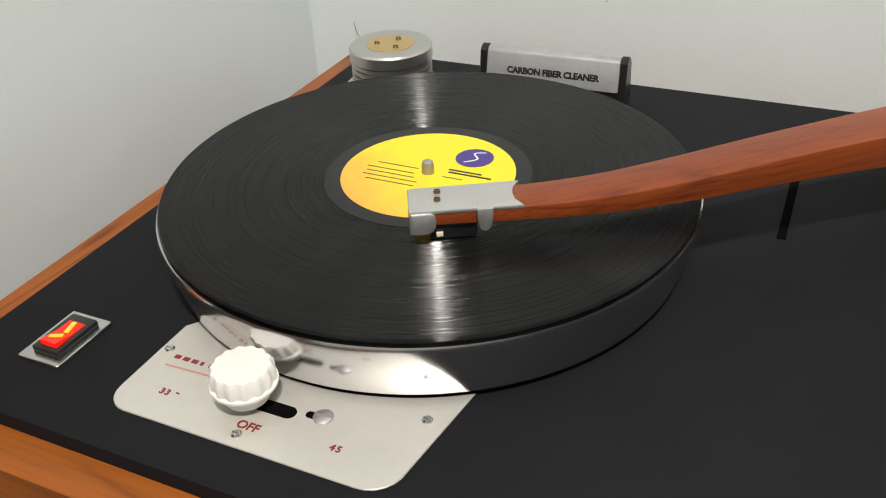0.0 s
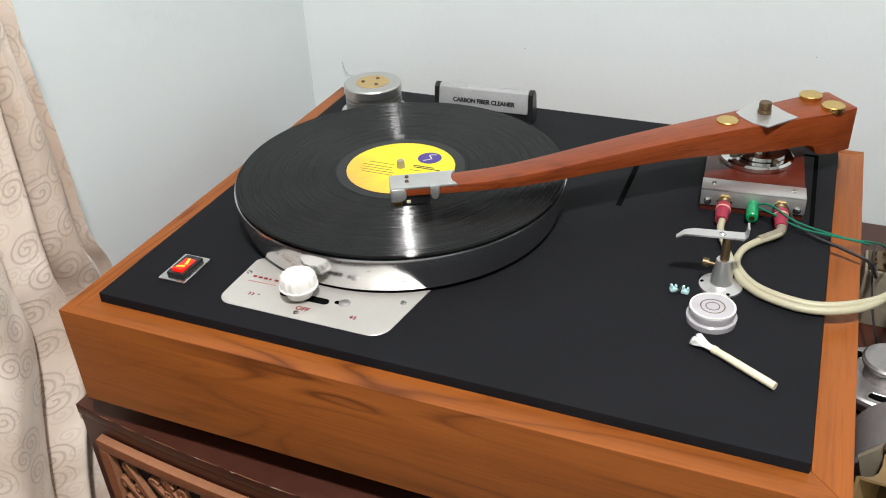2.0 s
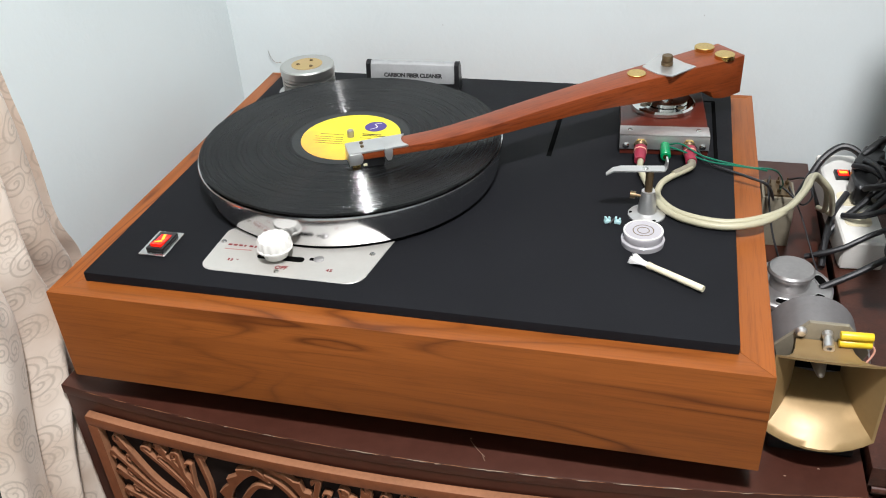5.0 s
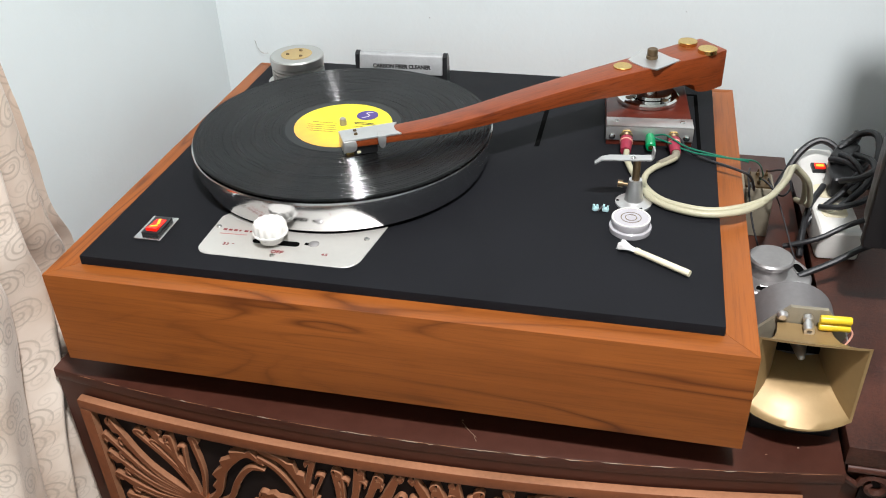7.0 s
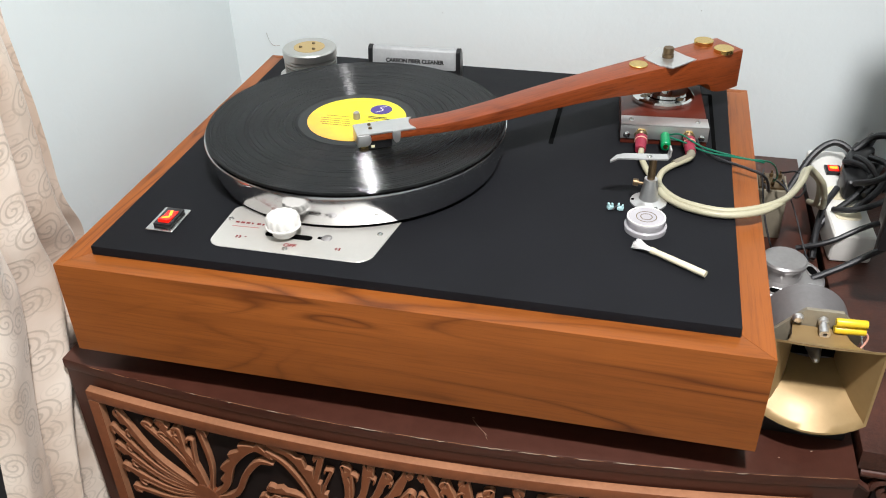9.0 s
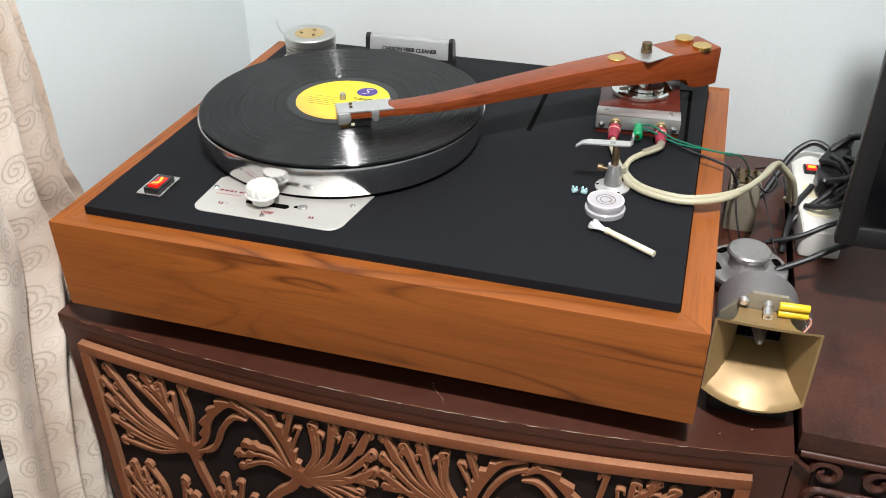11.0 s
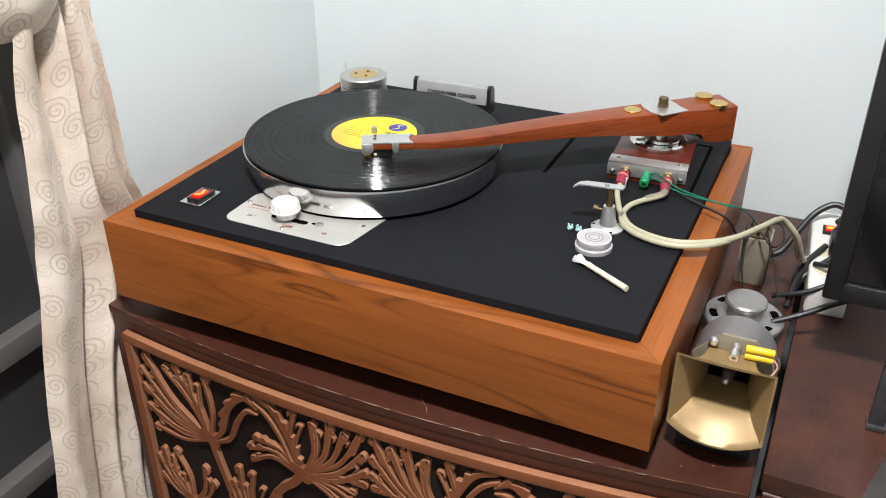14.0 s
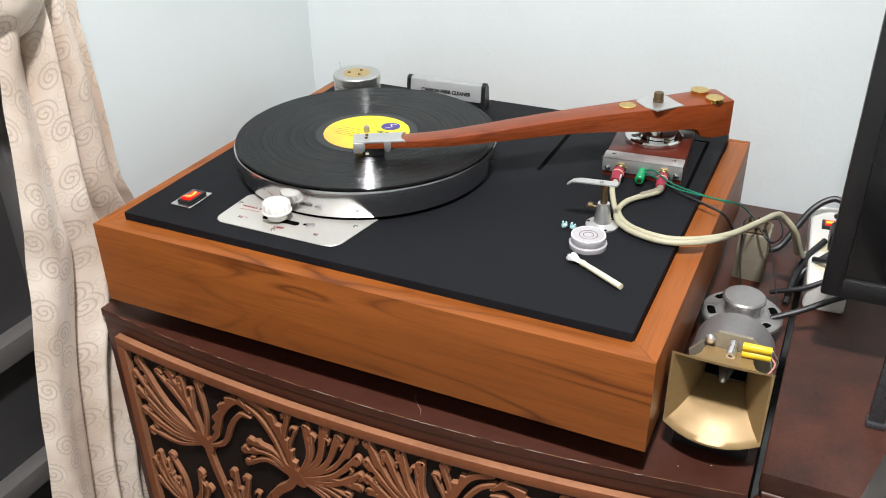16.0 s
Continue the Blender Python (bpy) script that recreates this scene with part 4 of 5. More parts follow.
part("horn", horn_mesh(), GOLD_PAINT, horn, "gold painted flared horn", 50)
part("phase_plug", moved(lathe([(0.0, -0.012), (0.0030, -0.009), (0.0050, 0.0), (0.0070, 0.012)], sides=24), pose(0.446, -0.1440, -0.0690, -90, 0, 0)), SATIN, horn, "grey metal phase plug")
# flat black plate stands in for the shade deep in the throat
part("throat", box(0.4275, -0.1328, -0.0795, 0.4645, -0.1318, -0.0515), DARK_HOLE, horn)
plate_h = part("terminal_plate", moved(prism([(-0.036, -0.010), (-0.022, 0.006), (-0.012, 0.017), (0.018, 0.017), (0.030, 0.004), (0.037, -0.008), (0.03, -0.03), (-0.03, -0.03)], -0.002, 0.002, 0.0006), pose(0.446, -0.1290, -0.0505, 90, 0, 0)), TAN_METAL, horn)
part("driver", moved(lathe([(0.030, 0.0), (0.0375, 0.003), (0.0375, 0.048), (0.033, 0.053), (0, 0.053)], sides=48), pose(0.446, -0.122, -0.0835, -90, 0, 0)), GREY_PAINT, horn, "grey magnet housing")
for x, m in ((-0.018, SATIN), (0.0025, SATIN)):
    part("binding_post", moved(joined(lathe([(0.0042, 0), (0.0042, 0.004), (0.0030, 0.005), (0.0030, 0.009)], sides=18), lathe([(0.0042, 0.008), (0.0044, 0.017), (0.002, 0.017), (0.002, 0.014)], sides=18)) if x > 0 else lathe([(0.0048, 0), (0.0048, 0.002), (0.003, 0.004), (0, 0.0045)], sides=18), pose(0.446 + x, -0.1320, -0.0415, 100, 0, 0)), m, horn)
for z in (-0.0475, -0.0400):
    part("capacitor", moved(lathe([(0.0, 0), (0.0033, 0.0004), (0.0036, 0.001), (0.0036, 0.0245), (0.0033, 0.0252), (0, 0.0255)], sides=20), pose(0.4565, -0.139, z + 0.003, 0, 90, 3)), YELLOW, horn, "yellow film capacitor")
part("pink_lead", tube([(0.481, -0.133, -0.046), (0.486, -0.134, -0.055), (0.476, -0.140, -0.072)], 0.0009, 8), PINK_WIRE, horn)
part("support", box(0.412, -0.175, SHELF, 0.480, -0.10, -0.116, 0.003), BLACK_PLASTIC, horn)

motor = thing("flanged_driver", (0.437, 0.04, SHELF), "grey cast driver with a round cap and slotted flange", "speaker driver")
MC = (0.440, 0.036, 0)
part("base", lathe([(0.030, SHELF), (0.034, SHELF + 0.004), (0.034, -0.118), (0, -0.118)], MC, 40), GREY_PAINT, motor)
flange = part("flange", lathe([(0.040, -0.1185), (0.043, -0.1175), (0.043, -0.1135), (0.041, -0.1120), (0, -0.1120)], MC, 56), DULL, motor, "cast flange with holes")
for a in range(20, 380, 60):
    slot = [((0.0335 + r) * math.cos(radians(a + d)), (0.0335 + r) * math.sin(radians(a + d))) for r, d in ((-0.0048, -11), (-0.0052, 0), (-0.0048, 11), (-0.0028, 15), (0.0022, 15), (0.0044, 11), (0.0048, 0), (0.0044, -11), (0.0022, -15), (-0.0028, -15))]
    part("flange_slot", prism([(MC[0] + x, MC[1] + y) for x, y in slot], -0.1122, -0.1116), DARK_HOLE, flange)
    part("slot_lip", tube([(MC[0] + x * 1.0, MC[1] + y * 1.0, -0.1117) for x, y in slot + slot[:1]], 0.0007, 6, 2), SATIN, flange)
part("cap", lathe([(0.0190, -0.112), (0.0190, -0.0985), (0.0222, -0.0975), (0.0228, -0.0962), (0.0228, -0.0938), (0.0210, -0.0918), (0, -0.0908)], MC, 48), DULL, motor, "smooth grey metal cap")

transformer = thing("transformer", (0.436, 0.165, SHELF), "tan metal cased transformer with solder tags on top", "transformer")
part("case", box(0.414, 0.143, SHELF, 0.449, 0.183, -0.074, 0.0025), TAN_METAL, transformer)
part("tag_board", box(0.417, 0.146, -0.0745, 0.446, 0.180, -0.0715, 0.0008), OLD_BRASS, transformer)
for x in (0.422, 0.4315, 0.441):
    for y in (0.153, 0.173):
        part("solder_tag", joined(lathe([(0.0022, -0.0716), (0.0022, -0.068), (0.001, -0.0675), (0.001, -0.064)], (x, y, 0), 12)), OLD_BRASS, transformer)

# ---- dresser, screen, power strip ----
dresser = thing("dresser", (1.0, 0.1, FLOOR_Z), "dark brown lacquered wooden sideboard with a carved front", "sideboard")
DX0, DX1, DY0 = 0.4940, 1.62, -0.182
part("top_board", box(DX0, DY0, SHELF - 0.022, DX1, WY - 0.012, SHELF, 0.003), DRESSER, dresser, "worn dark brown lacquered top")
part("body", box(DX0 + 0.0025, DY0 + 0.008, FLOOR_Z, DX1 - 0.006, WY - 0.012, SHELF - 0.022), CABINET, dresser)
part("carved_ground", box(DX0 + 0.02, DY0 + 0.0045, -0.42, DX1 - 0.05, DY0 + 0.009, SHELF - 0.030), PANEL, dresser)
strip = thing("power_strip", (0.512, 0.2, SHELF), "white power strip with a lit red switch and black plugs", "power strip")
lean = pose(0.519, 0.108, SHELF, 3, 0, 4)
part("body", moved(box(-0.0215, 0.0, 0.0, 0.0235, 0.185, 0.036, 0.005, 3), lean), WHITE_PLASTIC, strip, "white plastic body")
part("switch", moved(box(-0.009, 0.125, 0.0355, 0.009, 0.143, 0.0400, 0.001), lean), BLACK_PLASTIC, strip)
part("switch_light", moved(box(-0.006, 0.128, 0.0395, 0.006, 0.140, 0.0415, 0.001), lean), SWITCH_RED, strip, "lit red switch")
part("switch_glow", moved(box(-0.0045, 0.1315, 0.0410, 0.0045, 0.1365, 0.0420, 0.0004), lean), SWITCH_HOT, strip)
for y in (0.045, 0.085):
    part("socket_face", moved(prism(rounded(-0.014, y - 0.014, 0.014, y + 0.014, 0.008), 0.0355, 0.0368), lean), IVORY, strip)
plug = thing("mains_plug", (0.530, 0.2, -0.06), "black mains plug with its cables", "plug")
part("plug_body", moved(joined(box(-0.002, 0.070, 0.036, 0.026, 0.104, 0.062, 0.006, 3), box(0.004, 0.098, 0.040, 0.021, 0.125, 0.056, 0.004)), lean), BLACK_PLASTIC, plug)
part("plug_body", moved(moved(joined(box(-0.012, -0.016, 0.0, 0.012, 0.016, 0.020, 0.005, 3), rod((0, 0.012, 0.010), (0, 0.034, 0.016), 0.0055, 14)), pose(0.024, 0.128, 0.052, 20, 0, -35)), lean), BLACK_PLASTIC, plug)
for pts, r in (([(0.524, 0.185, -0.078), (0.522, 0.165, -0.066), (0.534, 0.150, -0.054), (0.549, 0.160, -0.048), (0.552, 0.190, -0.052), (0.540, 0.215, -0.058)], 0.0036),
               ([(0.525, 0.232, -0.060), (0.545, 0.240, -0.044), (0.560, 0.222, -0.036), (0.558, 0.190, -0.050), (0.546, 0.165, -0.070), (0.520, 0.145, -0.090)], 0.0040),
               ([(0.500, 0.150, -0.094), (0.515, 0.138, -0.086), (0.535, 0.140, -0.080), (0.550, 0.152, -0.078)], 0.0034),
               ([(0.535, 0.245, -0.085), (0.526, 0.260, -0.072), (0.508, 0.266, -0.068), (0.488, 0.256, -0.080), (0.472, 0.240, -0.104), (0.458, 0.225, -0.126), (0.440, 0.215, -0.1315)], 0.0042),
               ([(0.470, 0.035, -0.113), (0.500, 0.045, -0.100), (0.545, 0.060, -0.078), (0.62, 0.09, -0.068)], 0.0034),
               ([(0.462, 0.105, -0.122), (0.495, 0.104, -0.108), (0.540, 0.118, -0.088), (0.62, 0.15, -0.080)], 0.0030),
               ([(0.538, 0.225, -0.075), (0.550, 0.205, -0.064), (0.538, 0.180, -0.066), (0.522, 0.165, -0.084), (0.492, 0.150, -0.112), (0.480, 0.12, -0.130)], 0.0036),
               ([(0.545, 0.215, -0.078), (0.526, 0.220, -0.062), (0.536, 0.190, -0.056), (0.552, 0.165, -0.074)], 0.0034),
               ([(0.528, 0.235, -0.082), (0.515, 0.215, -0.066), (0.530, 0.195, -0.060), (0.545, 0.180, -0.070), (0.530, 0.160, -0.078)], 0.0034),
               ([(0.480, 0.10, -0.130), (0.484, 0.13, -0.110), (0.492, 0.16, -0.098), (0.508, 0.19, -0.088)], 0.0036)):
    part("mains_cable", tube(pts, r, 10), BLACK_RUBBER, plug)

tv = thing("television", (0.98, 0.02, SHELF), "black flat screen television, switched off", "television")
TX0, TX1, TZ0, TZ1, TY = 0.511, 1.30, -0.047, 0.44, -0.005
part("casing", box(TX0 + 0.006, TY + 0.012, TZ0 + 0.006, TX1 - 0.006, TY + 0.05, TZ1 - 0.006, 0.008, 3), BLACK_PLASTIC, tv)
part("bezel", joined(box(TX0, TY, TZ0, TX0 + 0.019, TY + 0.014, TZ1, 0.003), box(TX1 - 0.019, TY, TZ0, TX1, TY + 0.014, TZ1, 0.003), box(TX0 + 0.017, TY, TZ0, TX1 - 0.017, TY + 0.014, TZ0 + 0.021, 0.003), box(TX0 + 0.017, TY, TZ1 - 0.019, TX1 - 0.017, TY + 0.014, TZ1, 0.003)), BLACK_PLASTIC, tv, "glossy black bezel")
part("screen", box(TX0 + 0.018, TY + 0.005, TZ0 + 0.019, TX1 - 0.018, TY + 0.013, TZ1 - 0.018), SCREEN, tv, "dark switched-off screen")
for x in (0.583, 1.22):
    leg = moved(box(-0.0075, -0.006, 0.0, 0.0075, 0.006, 0.125, 0.003), pose(x, TY - 0.066, SHELF, 0, 0, 0) @ Matrix.Shear("XZ", 4, (0.0, -0.45)))
    part("foot", joined(leg, box(x - 0.009, TY - 0.076, SHELF, x + 0.009, TY - 0.059, SHELF + 0.006, 0.002)), TV_GREY, tv, "black splayed foot")

# ---- curtain ----
curtain = thing("curtain", (-0.28, -0.2, -0.6), "cream brocade curtain with woven spirals, tied back", "curtain")


def drape(rows, folds, depth, seed, steps=96, width=0.19):
    """Hanging cloth: rows of (height, near y, far y, x); round folds with sharp creases between them, which drift and deepen downwards."""
    bm = bmesh.new()
    uv = bm.loops.layers.uv.new("cloth")
    line = smooth_path([(r[0], r[1], r[2]) for r in rows], 14)
    deep = smooth_path([(r[3], 0, 0) for r in rows], 14)
    grid, coords = [], []
    for i, (p, d) in enumerate(zip(line, deep)):
        row, cs = [], []
        s = i / (len(line) - 1)
        for j in range(steps + 1):
            t = j / steps
            k = folds * (t + 0.07 * math.sin(2 * math.pi * t + seed) * (1 - 0.5 * s)) + 0.22 * math.sin(2.6 * s + seed) * math.sin(math.pi * t)
            swell = abs(math.sin(math.pi * k)) ** 0.75 + 0.10 * math.sin(2 * math.pi * k * 1.7 + 4 * s + seed) * math.sin(math.pi * t)
            amp = depth * (0.7 + 0.5 * s)
            crease = 0.008 * noise.noise((t * 3 + seed, s * 7, 0.3)) + 0.0014 * noise.noise((t * 9 - s * 5, s * 18 + t * 7, seed))
            y = p.y + (p.z - p.y) * t
            row.append(bm.verts.new((d.x + swell * amp + crease, y, p.x)))
            cs.append((t * width + seed, p.x + 0.02 * math.sin(5 * t)))
        grid.append(row), coords.append(cs)
    for i in range(len(grid) - 1):
        for j in range(steps):
            f = bm.faces.new((grid[i][j], grid[i][j + 1], grid[i + 1][j + 1], grid[i + 1][j]))
            for loop, (a, b) in zip(f.loops, ((i, j), (i, j + 1), (i + 1, j + 1), (i + 1, j))):
                loop[uv].uv = coords[a][b]
    bmesh.ops.recalc_face_normals(bm, faces=bm.faces[:])
    bmesh.ops.solidify(bm, geom=bm.faces[:], thickness=0.0012)
    return bm


part("fall", drape([(0.26, -0.245, -0.150, -0.272), (0.21, -0.250, -0.146, -0.272), (0.12, -0.264, -0.140, -0.274), (0.0, -0.278, -0.132, -0.278), (-0.08, -0.288, -0.116, -0.280), (-0.25, -0.322, -0.170, -0.282), (-0.45, -0.345, -0.195, -0.285), (-0.80, -0.36, -0.20, -0.285)], 3, 0.029, 2), CLOTH, curtain, "folded lower fall", 80)
swag = bmesh.new()
swag_uv = swag.loops.layers.uv.new("cloth")
lower = smooth_path([(-0.300, 0.190, -0.280), (-0.270, 0.186, -0.256), (-0.236, 0.186, -0.247), (-0.205, 0.193, -0.247), (-0.180, 0.212, -0.255), (-0.155, 0.250, -0.282)], 6)
grid = []
for i in range(26):
    s = i / 25
    row = []
    for j, p in enumerate(lower):
        t = j / (len(lower) - 1)
        bulge = 0.020 * math.sin(math.pi * min(1, s * 2.2)) * math.sin(math.pi * t) + 0.006 * math.sin(9 * s + 5 * t) * min(1, 4 * s)
        roll = -0.012 * max(0, 1 - s * 9) ** 2
        row.append(swag.verts.new((p.z + bulge + roll + 0.004 * noise.noise((t * 6, s * 9, 7.7)), p.x - 0.02 * s * (0.5 - t) * 2 - 0.012 * s, p.y + 0.34 * s)))
    grid.append(row)
for i in range(25):
    for j in range(len(lower) - 1):
        f = swag.faces.new((grid[i][j], grid[i][j + 1], grid[i + 1][j + 1], grid[i + 1][j]))
        for loop, (a, b) in zip(f.loops, ((i, j), (i, j + 1), (i + 1, j + 1), (i + 1, j))):
            loop[swag_uv].uv = (3.3 + b * 0.006, a * 0.014)
bmesh.ops.recalc_face_normals(swag, faces=swag.faces[:])
bmesh.ops.solidify(swag, geom=swag.faces[:], thickness=0.0014)
part("tie_back", swag, CLOTH, curtain, "gathered cloth over the tie", 80)

# loose wiring by the transformer and the driver
tangle = thing("loose_wires", (0.44, 0.12, SHELF), "tangle of thin black and bare wires", "wires")
for pts, r, m in (([(0.4315, 0.153, -0.064), (0.437, 0.130, -0.058), (0.452, 0.118, -0.066), (0.462, 0.130, -0.060), (0.455, 0.150, -0.052), (0.441, 0.165, -0.062)], 0.0011, BLACK_RUBBER),
                  ([(0.422, 0.173, -0.064), (0.418, 0.140, -0.060), (0.424, 0.105, -0.090), (0.432, 0.075, -0.108)], 0.0011, BLACK_RUBBER),
                  ([(0.441, 0.153, -0.064), (0.455, 0.125, -0.085), (0.470, 0.090, -0.118), (0.478, 0.050, -0.126)], 0.0009, BLACK_RUBBER),
                  ([(0.482, -0.128, -0.043), (0.488, -0.118, -0.062), (0.482, -0.100, -0.090), (0.472, -0.070, -0.115)], 0.0008, SATIN),
                  ([(0.480, -0.126, -0.050), (0.486, -0.130, -0.070), (0.484, -0.116, -0.085)], 0.0008, SATIN)):
    part("wire", tube(pts, r, 8), m, tangle)

# ---- carving of the cabinet's front ----
MID = 0.12


def ribbon(points, wide, narrow, teeth=0, side=1, mirror=False, thick=0.0065):
    """A flat carved leaf on the bowed front: (x, z) points, its width from root to tip, and notches along one side."""
    path = smooth_path([(x, z, 0) for x, z in points], 9)
    bm = bmesh.new()
    rings, n = [], len(path) - 1
    for i, p in enumerate(path):
        s = i / n
        way = (path[min(i + 1, n)] - path[max(i - 1, 0)]).normalized()
        across = Vector((-way.y, way.x, 0))
        w = (narrow + (wide - narrow) * math.sin(min(1.0, s * 1.05) * math.pi) ** 0.8) / 2 * (1 - 0.12 * s)
        if s > 0.93:
            w *= math.sqrt(max(0.08, 1 - ((s - 0.93) / 0.07) ** 2))
        notch = 1.0 + (1.9 * (1 - (s * teeth * 1.25) % 1.0) ** 1.3 if teeth and 0.3 < s < 0.95 else 0.0)
        a, b = (w * notch, w) if side > 0 else (w, w * notch)
        ring = []
        for k, out in ((-b, 0.0006), (-b, thick * 0.90), (-max(b - 0.0006, b * 0.6), thick), (max(a - 0.0006, a * 0.6), thick), (a, thick * 0.90), (a, 0.0006)):
            q = p + across * k
            x = 2 * MID - q.x if mirror else q.x
            ring.append(bm.verts.new((x, front(x) - out, q.y)))
        rings.append(ring)
    for a, b in zip(rings, rings[1:]):
        for k in range(5):
            bm.faces.new((a[k], a[k + 1], b[k + 1], b[k]))
    bm.faces.new(rings[0]), bm.faces.new(rings[-1])
    bmesh.ops.recalc_face_normals(bm, faces=bm.faces[:])
    return bm


def fan(base, tips, bend, wide=0.0052, narrow=0.0034):
    """Leaves that spread from one root; each tip is (x, z, notches, curl)."""
    out = []
    between = [((p[0] + q[0]) / 2, (p[1] + q[1]) / 2, p[3]) for p, q in zip(tips, tips[1:])]
    tips = [(*t, 1.0) for t in tips] + [(base[0] + (x - base[0]) * 0.86, base[1] + (z - base[1]) * 0.86, 0, c, 0.62) for x, z, c in between]
    for x, z, teeth, curl, slim in tips:
        a, b = Vector(base), Vector((x, z))
        mid = a.lerp(b, 0.5) + Vector((-(b - a).y, (b - a).x)) * bend * (1 if curl >= 0 else -1)
        turn, ahead = Vector((-(b - a).y, (b - a).x)).normalized() * curl, (b - a).normalized()
        hook, end = b + turn * 0.0056 - ahead * 0.0002, b + turn * 0.0074 - ahead * 0.0058
        near = a.lerp(b, 0.9) + Vector((-(b - a).y, (b - a).x)) * bend * 0.25 * (1 if curl >= 0 else -1)
        out.append(([tuple(a), tuple(mid), tuple(near), tuple(b), tuple(hook), tuple(end)], wide * slim, narrow * slim, teeth, 1 if curl > 0 else -1))
    return out


LEAVES = []
LEAVES += fan((-0.098, -0.272), [(-0.189, -0.183, 4, 1), (-0.200, -0.207, 0, 1), (-0.201, -0.232, 4, 1), (-0.200, -0.262, 5, 1), (-0.194, -0.292, 0, 1)], 0.10)
LEAVES += fan((-0.098, -0.272), [(-0.160, -0.190, 0, -1), (-0.143, -0.182, 4, -1), (-0.120, -0.185, 0, 1), (-0.096, -0.180, 0, -1)], 0.07, 0.0050)
LEAVES += [([(-0.098, -0.272), (-0.078, -0.250), (-0.066, -0.215), (-0.040, -0.187), (-0.020, -0.195)], 0.007, 0.004, 6, 1),
           ([(-0.098, -0.274), (-0.068, -0.258), (-0.052, -0.225), (-0.036, -0.204), (-0.020, -0.202)], 0.006, 0.004, 0, 1),
           ([(-0.024, -0.176), (0.000, -0.186), (0.016, -0.212), (0.026, -0.240), (0.033, -0.266)], 0.007, 0.005, 6, 1),
           ([(-0.026, -0.186), (-0.008, -0.198), (0.008, -0.222), (0.018, -0.248), (0.030, -0.268)], 0.005, 0.004, 0, 1),
           ([(-0.098, -0.270), (-0.092, -0.300), (-0.082, -0.335), (-0.070, -0.380), (-0.060, -0.430)], 0.009, 0.010, 0, 1),
           ([(0.033, -0.262), (0.022, -0.282), (0.002, -0.302), (-0.018, -0.340), (-0.030, -0.430)], 0.010, 0.010, 0, 1)]
LEAVES += fan((0.033, -0.266), [(0.030, -0.180, 0, 1), (0.051, -0.186, 4, -1), (0.074, -0.178, 4, -1), (0.092, -0.184, 4, -1), (0.112, -0.178, 3, -1)], 0.12)
LEAVES += fan((0.036, -0.266), [(0.114, -0.205, 4, -1), (0.116, -0.228, 5, -1), (0.116, -0.250, 4, 1), (0.108, -0.285, 5, 1), (0.088, -0.305, 3, 1)], 0.10, 0.0048)
LEAVES += fan((0.030, -0.268), [(-0.030, -0.240, 5, -1), (-0.040, -0.258, 4, -1), (-0.036, -0.275, 0, -1)], 0.22, 0.0048)
LEAVES += fan((-0.150, -0.400), [(-0.201, -0.345, 4, 1), (-0.188, -0.328, 3, 1), (-0.168, -0.320, 0, -1), (-0.200, -0.375, 3, 1), (-0.120, -0.325, 4, -1), (-0.108, -0.345, 0, -1)], 0.12, 0.0048)
LEAVES += fan((-0.032, -0.390), [(-0.060, -0.298, 4, 1), (-0.072, -0.325, 4, 1), (-0.040, -0.300, 0, 1), (-0.008, -0.310, 4, -1), (0.008, -0.330, 4, -1), (-0.078, -0.350, 3, 1)], 0.12, 0.0048)
LEAVES += fan((0.066, -0.400), [(0.040, -0.318, 3, 1), (0.064, -0.312, 4, 1), (0.090, -0.322, 4, -1), (0.112, -0.335, 3, -1), (0.112, -0.360, 0, -1), (0.030, -0.345, 3, 1)], 0.12, 0.0048)
for mirror in (False, True):
    for drop in (0.0, -0.245):
        for points, wide, narrow, teeth, side in LEAVES:
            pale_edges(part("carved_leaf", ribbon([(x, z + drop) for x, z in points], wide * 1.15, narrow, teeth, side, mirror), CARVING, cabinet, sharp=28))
        for bx, bz in ((-0.098, -0.270), (0.034, -0.265), (-0.150, -0.398), (-0.032, -0.390), (0.066, -0.400)):
            part("carved_boss", ribbon([(bx - 0.014, bz + 0.010 + drop), (bx, bz + drop), (bx + 0.010, bz - 0.010 + drop)], 0.020, 0.010, 0, 1, mirror, 0.0068), CARVING, cabinet)
part("moulding", rod((DX0 + 0.004, DY0 + 0.002, SHELF - 0.026), (DX1 - 0.006, DY0 + 0.002, SHELF - 0.026), 0.004, 12), CABINET, dresser)
for k in range(24):
    for i in range(5):
        cx, cz, way = DX0 + 0.030 + 0.044 * k, -0.182 - 0.036 * i, 1 if (k + i) % 2 else -1
        curl = [(cx + way * (0.0145 - 0.0010 * j) * math.cos(0.66 * j + 1.3 * i), DY0 + 0.0030, cz + (0.0145 - 0.0010 * j) * math.sin(0.66 * j + 1.3 * i)) for j in range(12)]
        tail = (cx + way * 0.030, DY0 + 0.0035, cz + 0.012)
        part("carved_scroll", tube([tail] + curl, lambda t: 0.0022 + 0.0026 * math.sin(math.pi * (0.15 + 0.8 * t)), 6, 2), DRESSER, dresser)

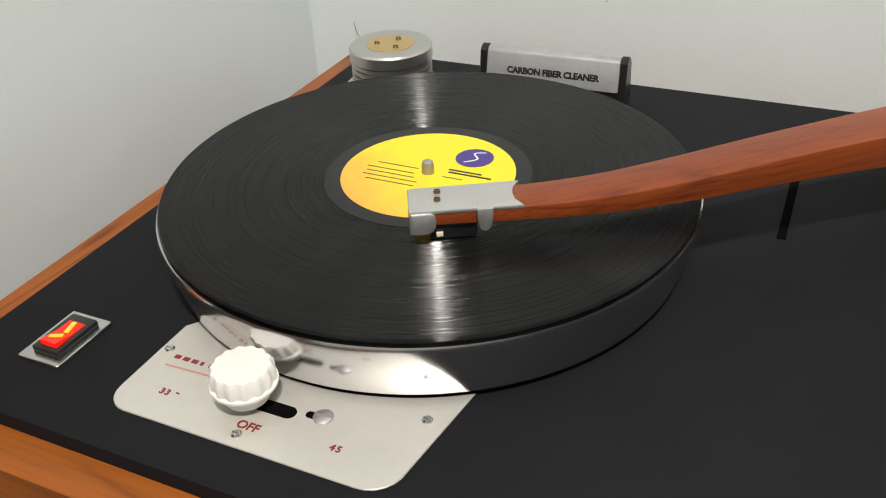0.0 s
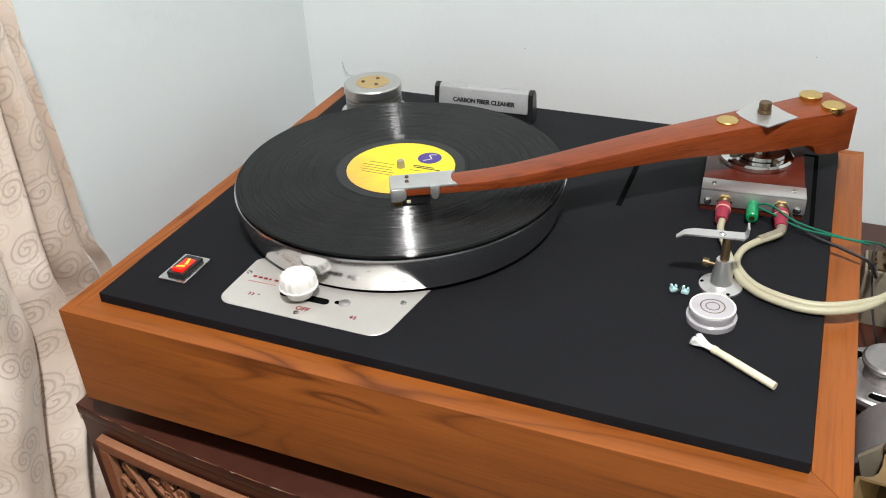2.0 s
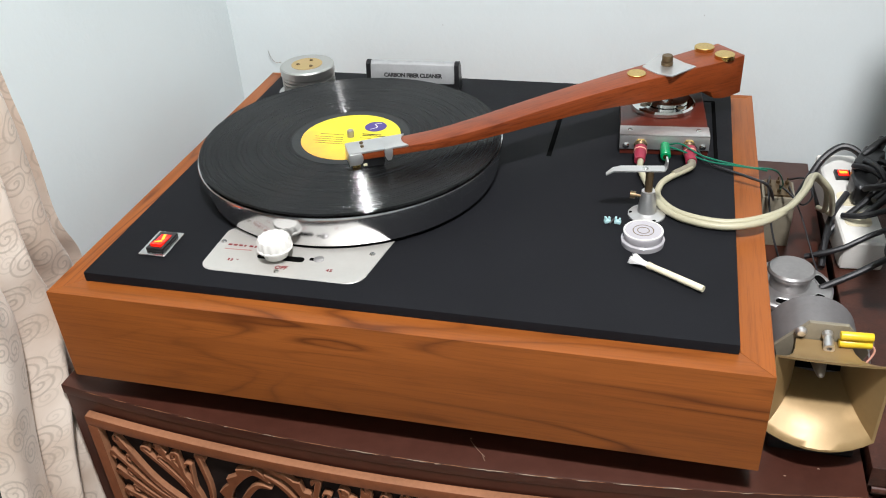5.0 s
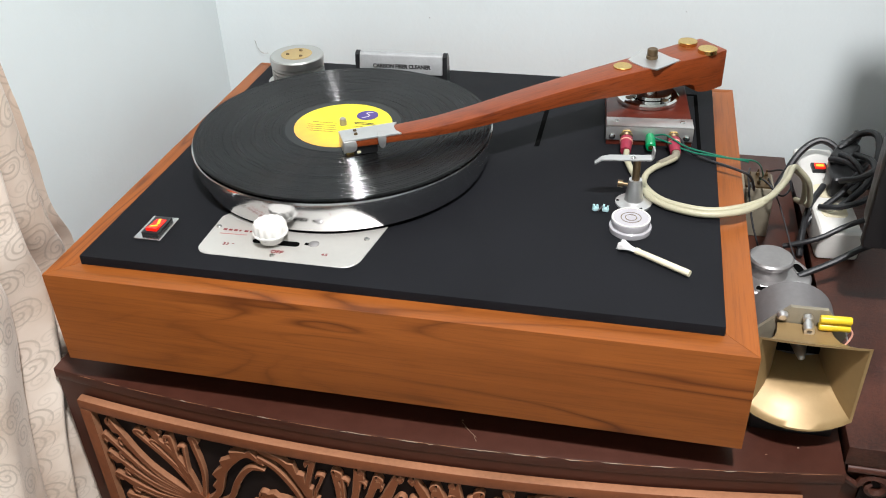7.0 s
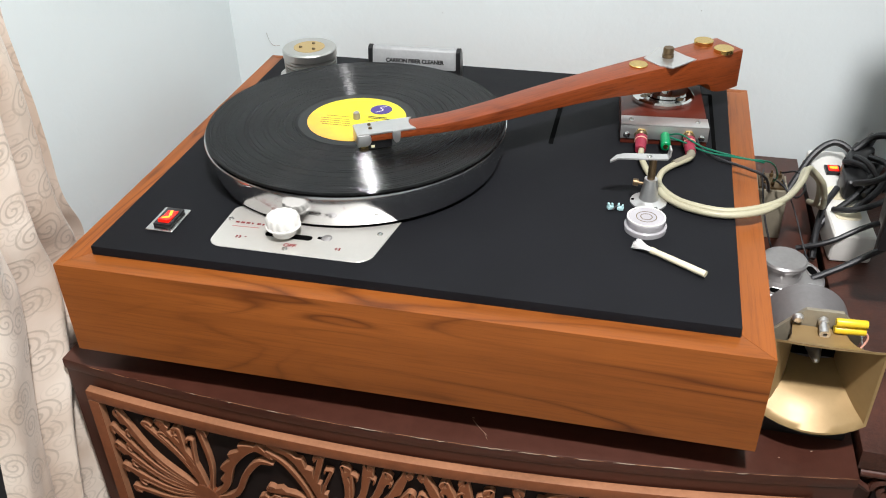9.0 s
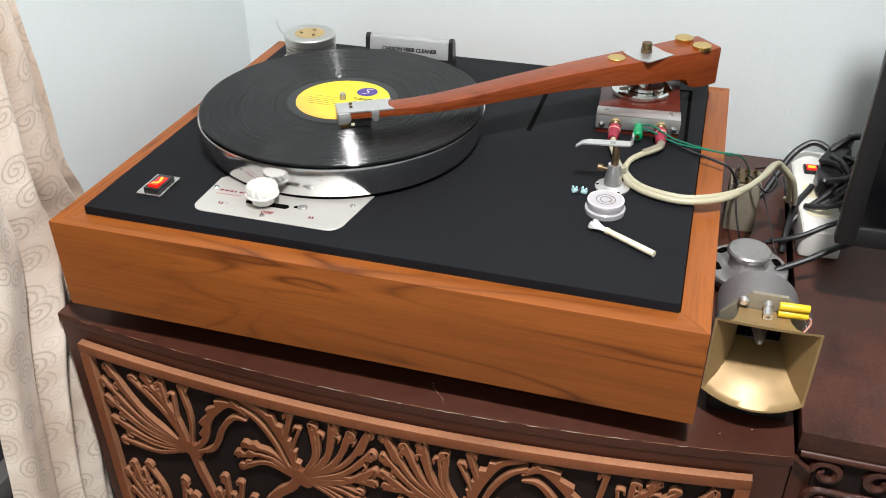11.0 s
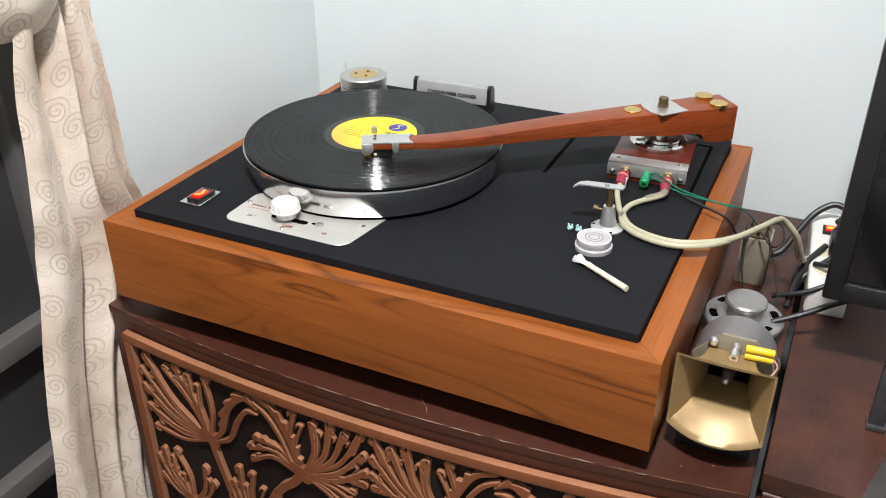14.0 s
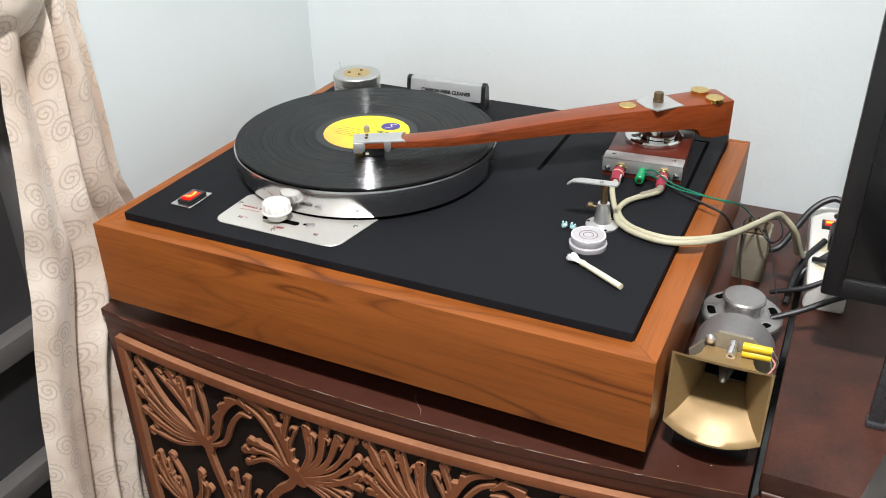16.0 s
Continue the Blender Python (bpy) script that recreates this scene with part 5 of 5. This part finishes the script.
# ---- wear and small marks ----
rng = random.Random(4)
x = CX0 + 0.03
while x < CX1 - 0.02:
    run = rng.uniform(0.012, 0.05)
    xs = [x + run * i / 6 for i in range(7)]
    part("worn_edge", tube([(p, front(p) - 0.0001, SHELF - 0.0007 + rng.uniform(-0.0002, 0.0002)) for p in xs], lambda t: 0.00006 + 0.00022 * math.sin(math.pi * t), 5, 2), PALE_BROWN, cabinet, "rubbed line along the lacquered edge")
    x += run + rng.uniform(0.001, 0.010)
for x, y, dx, dy in ((0.165, -0.216, 0.016, -0.016), (0.178, -0.229, 0.004, -0.008)):
    part("scratch", tube([(x, y, SHELF + 0.0001), (x + dx * 0.5, y + dy * 0.55, SHELF + 0.0001), (x + dx, y + dy, SHELF + 0.0001)], 0.00018, 5, 3), CHIP, cabinet)
for x, z0, run in ((-0.02, 0.0, 0.012), (0.06, 0.0, 0.03), (0.115, 0.0, 0.02), (0.17, 0.0, 0.035), (0.21, 0.0, 0.02), (0.26, 0.0, 0.012), (0.33, 0.0, 0.02), (-0.10, 0.0, 0.007), (0.14, 0, 0.006), (0.235, 0, 0.009), (0.39, 0, 0.01), (-0.06, 0, 0.005), (0.29, 0, 0.02)):
    n = max(3, int(run / 0.004))
    pts = [(x + run * i / n, front(x + run * i / n) - 0.0004 + rng.uniform(-0.0003, 0.0003), SHELF - 0.0006 + rng.uniform(-0.0003, 0.0003)) for i in range(n + 1)]
    part("edge_chip", tube(pts, lambda t: 0.0001 + 0.00024 * math.sin(math.pi * t), 5, 2), CHIP, cabinet, "pale chip in the lacquer")
for x, y in ((0.17, -0.222), (0.425, -0.205), (0.452, -0.192), (0.165, -0.214)):
    part("edge_chip", tube([(x - 0.0008, y, SHELF + 0.0001), (x, y + 0.0003, SHELF + 0.0002), (x + 0.0008, y, SHELF + 0.0001)], 0.0004, 5, 2), CHIP, cabinet)
hair = thing("loose_thread", (-0.250, WY - 0.004, -0.03), "thin grey thread stuck to the wall", "thread")
part("strand", tube([(-0.258, WY - 0.001, -0.016), (-0.254, WY - 0.004, -0.025), (-0.248, WY - 0.004, -0.033), (-0.240, WY - 0.001, -0.034)], 0.00025, 6, 6), OLD_BRASS, hair)
for k, (x, z) in enumerate(((0.338, 0.052), (0.003, 0.029))):
    nick = thing("wall_nick", (x, WY, z), "small dark nick in the wall paint", "wall mark")
    part("chip", lathe([(0.0006, -0.0003), (0.0006, 0.0003), (0, 0.0004)], (0, 0, 0), 10), DULL, nick)
    nick.children[0].matrix_local = pose(0, 0, 0, 90, 0, 0)
    nick.children[0].data.transform(Matrix.Translation(nick.location))

parcel = thing("wrapped_box", (0.65, -0.22, SHELF), "dark grey box in clear wrap with a white label", "box")
turned = pose(0.57, -0.235, SHELF, 0, 0, -14.4)
part("carton", moved(box(0.0, -0.17, 0.0, 0.26, 0.17, 0.061, 0.0025), turned), BOX_WRAP, parcel)
tag = part("paper_label", moved(box(0.022, -0.150, 0.0609, 0.066, -0.105, 0.0614), turned), WHITE_PLASTIC, parcel, "white paper label")
for i in range(9):
    part("bar_mark", moved(box(0.026, -0.146 + i * 0.0042, 0.0613, 0.062, -0.1445 + i * 0.0042 + 0.0008 * (i % 3), 0.0616), turned), BLACK_INK, tag)
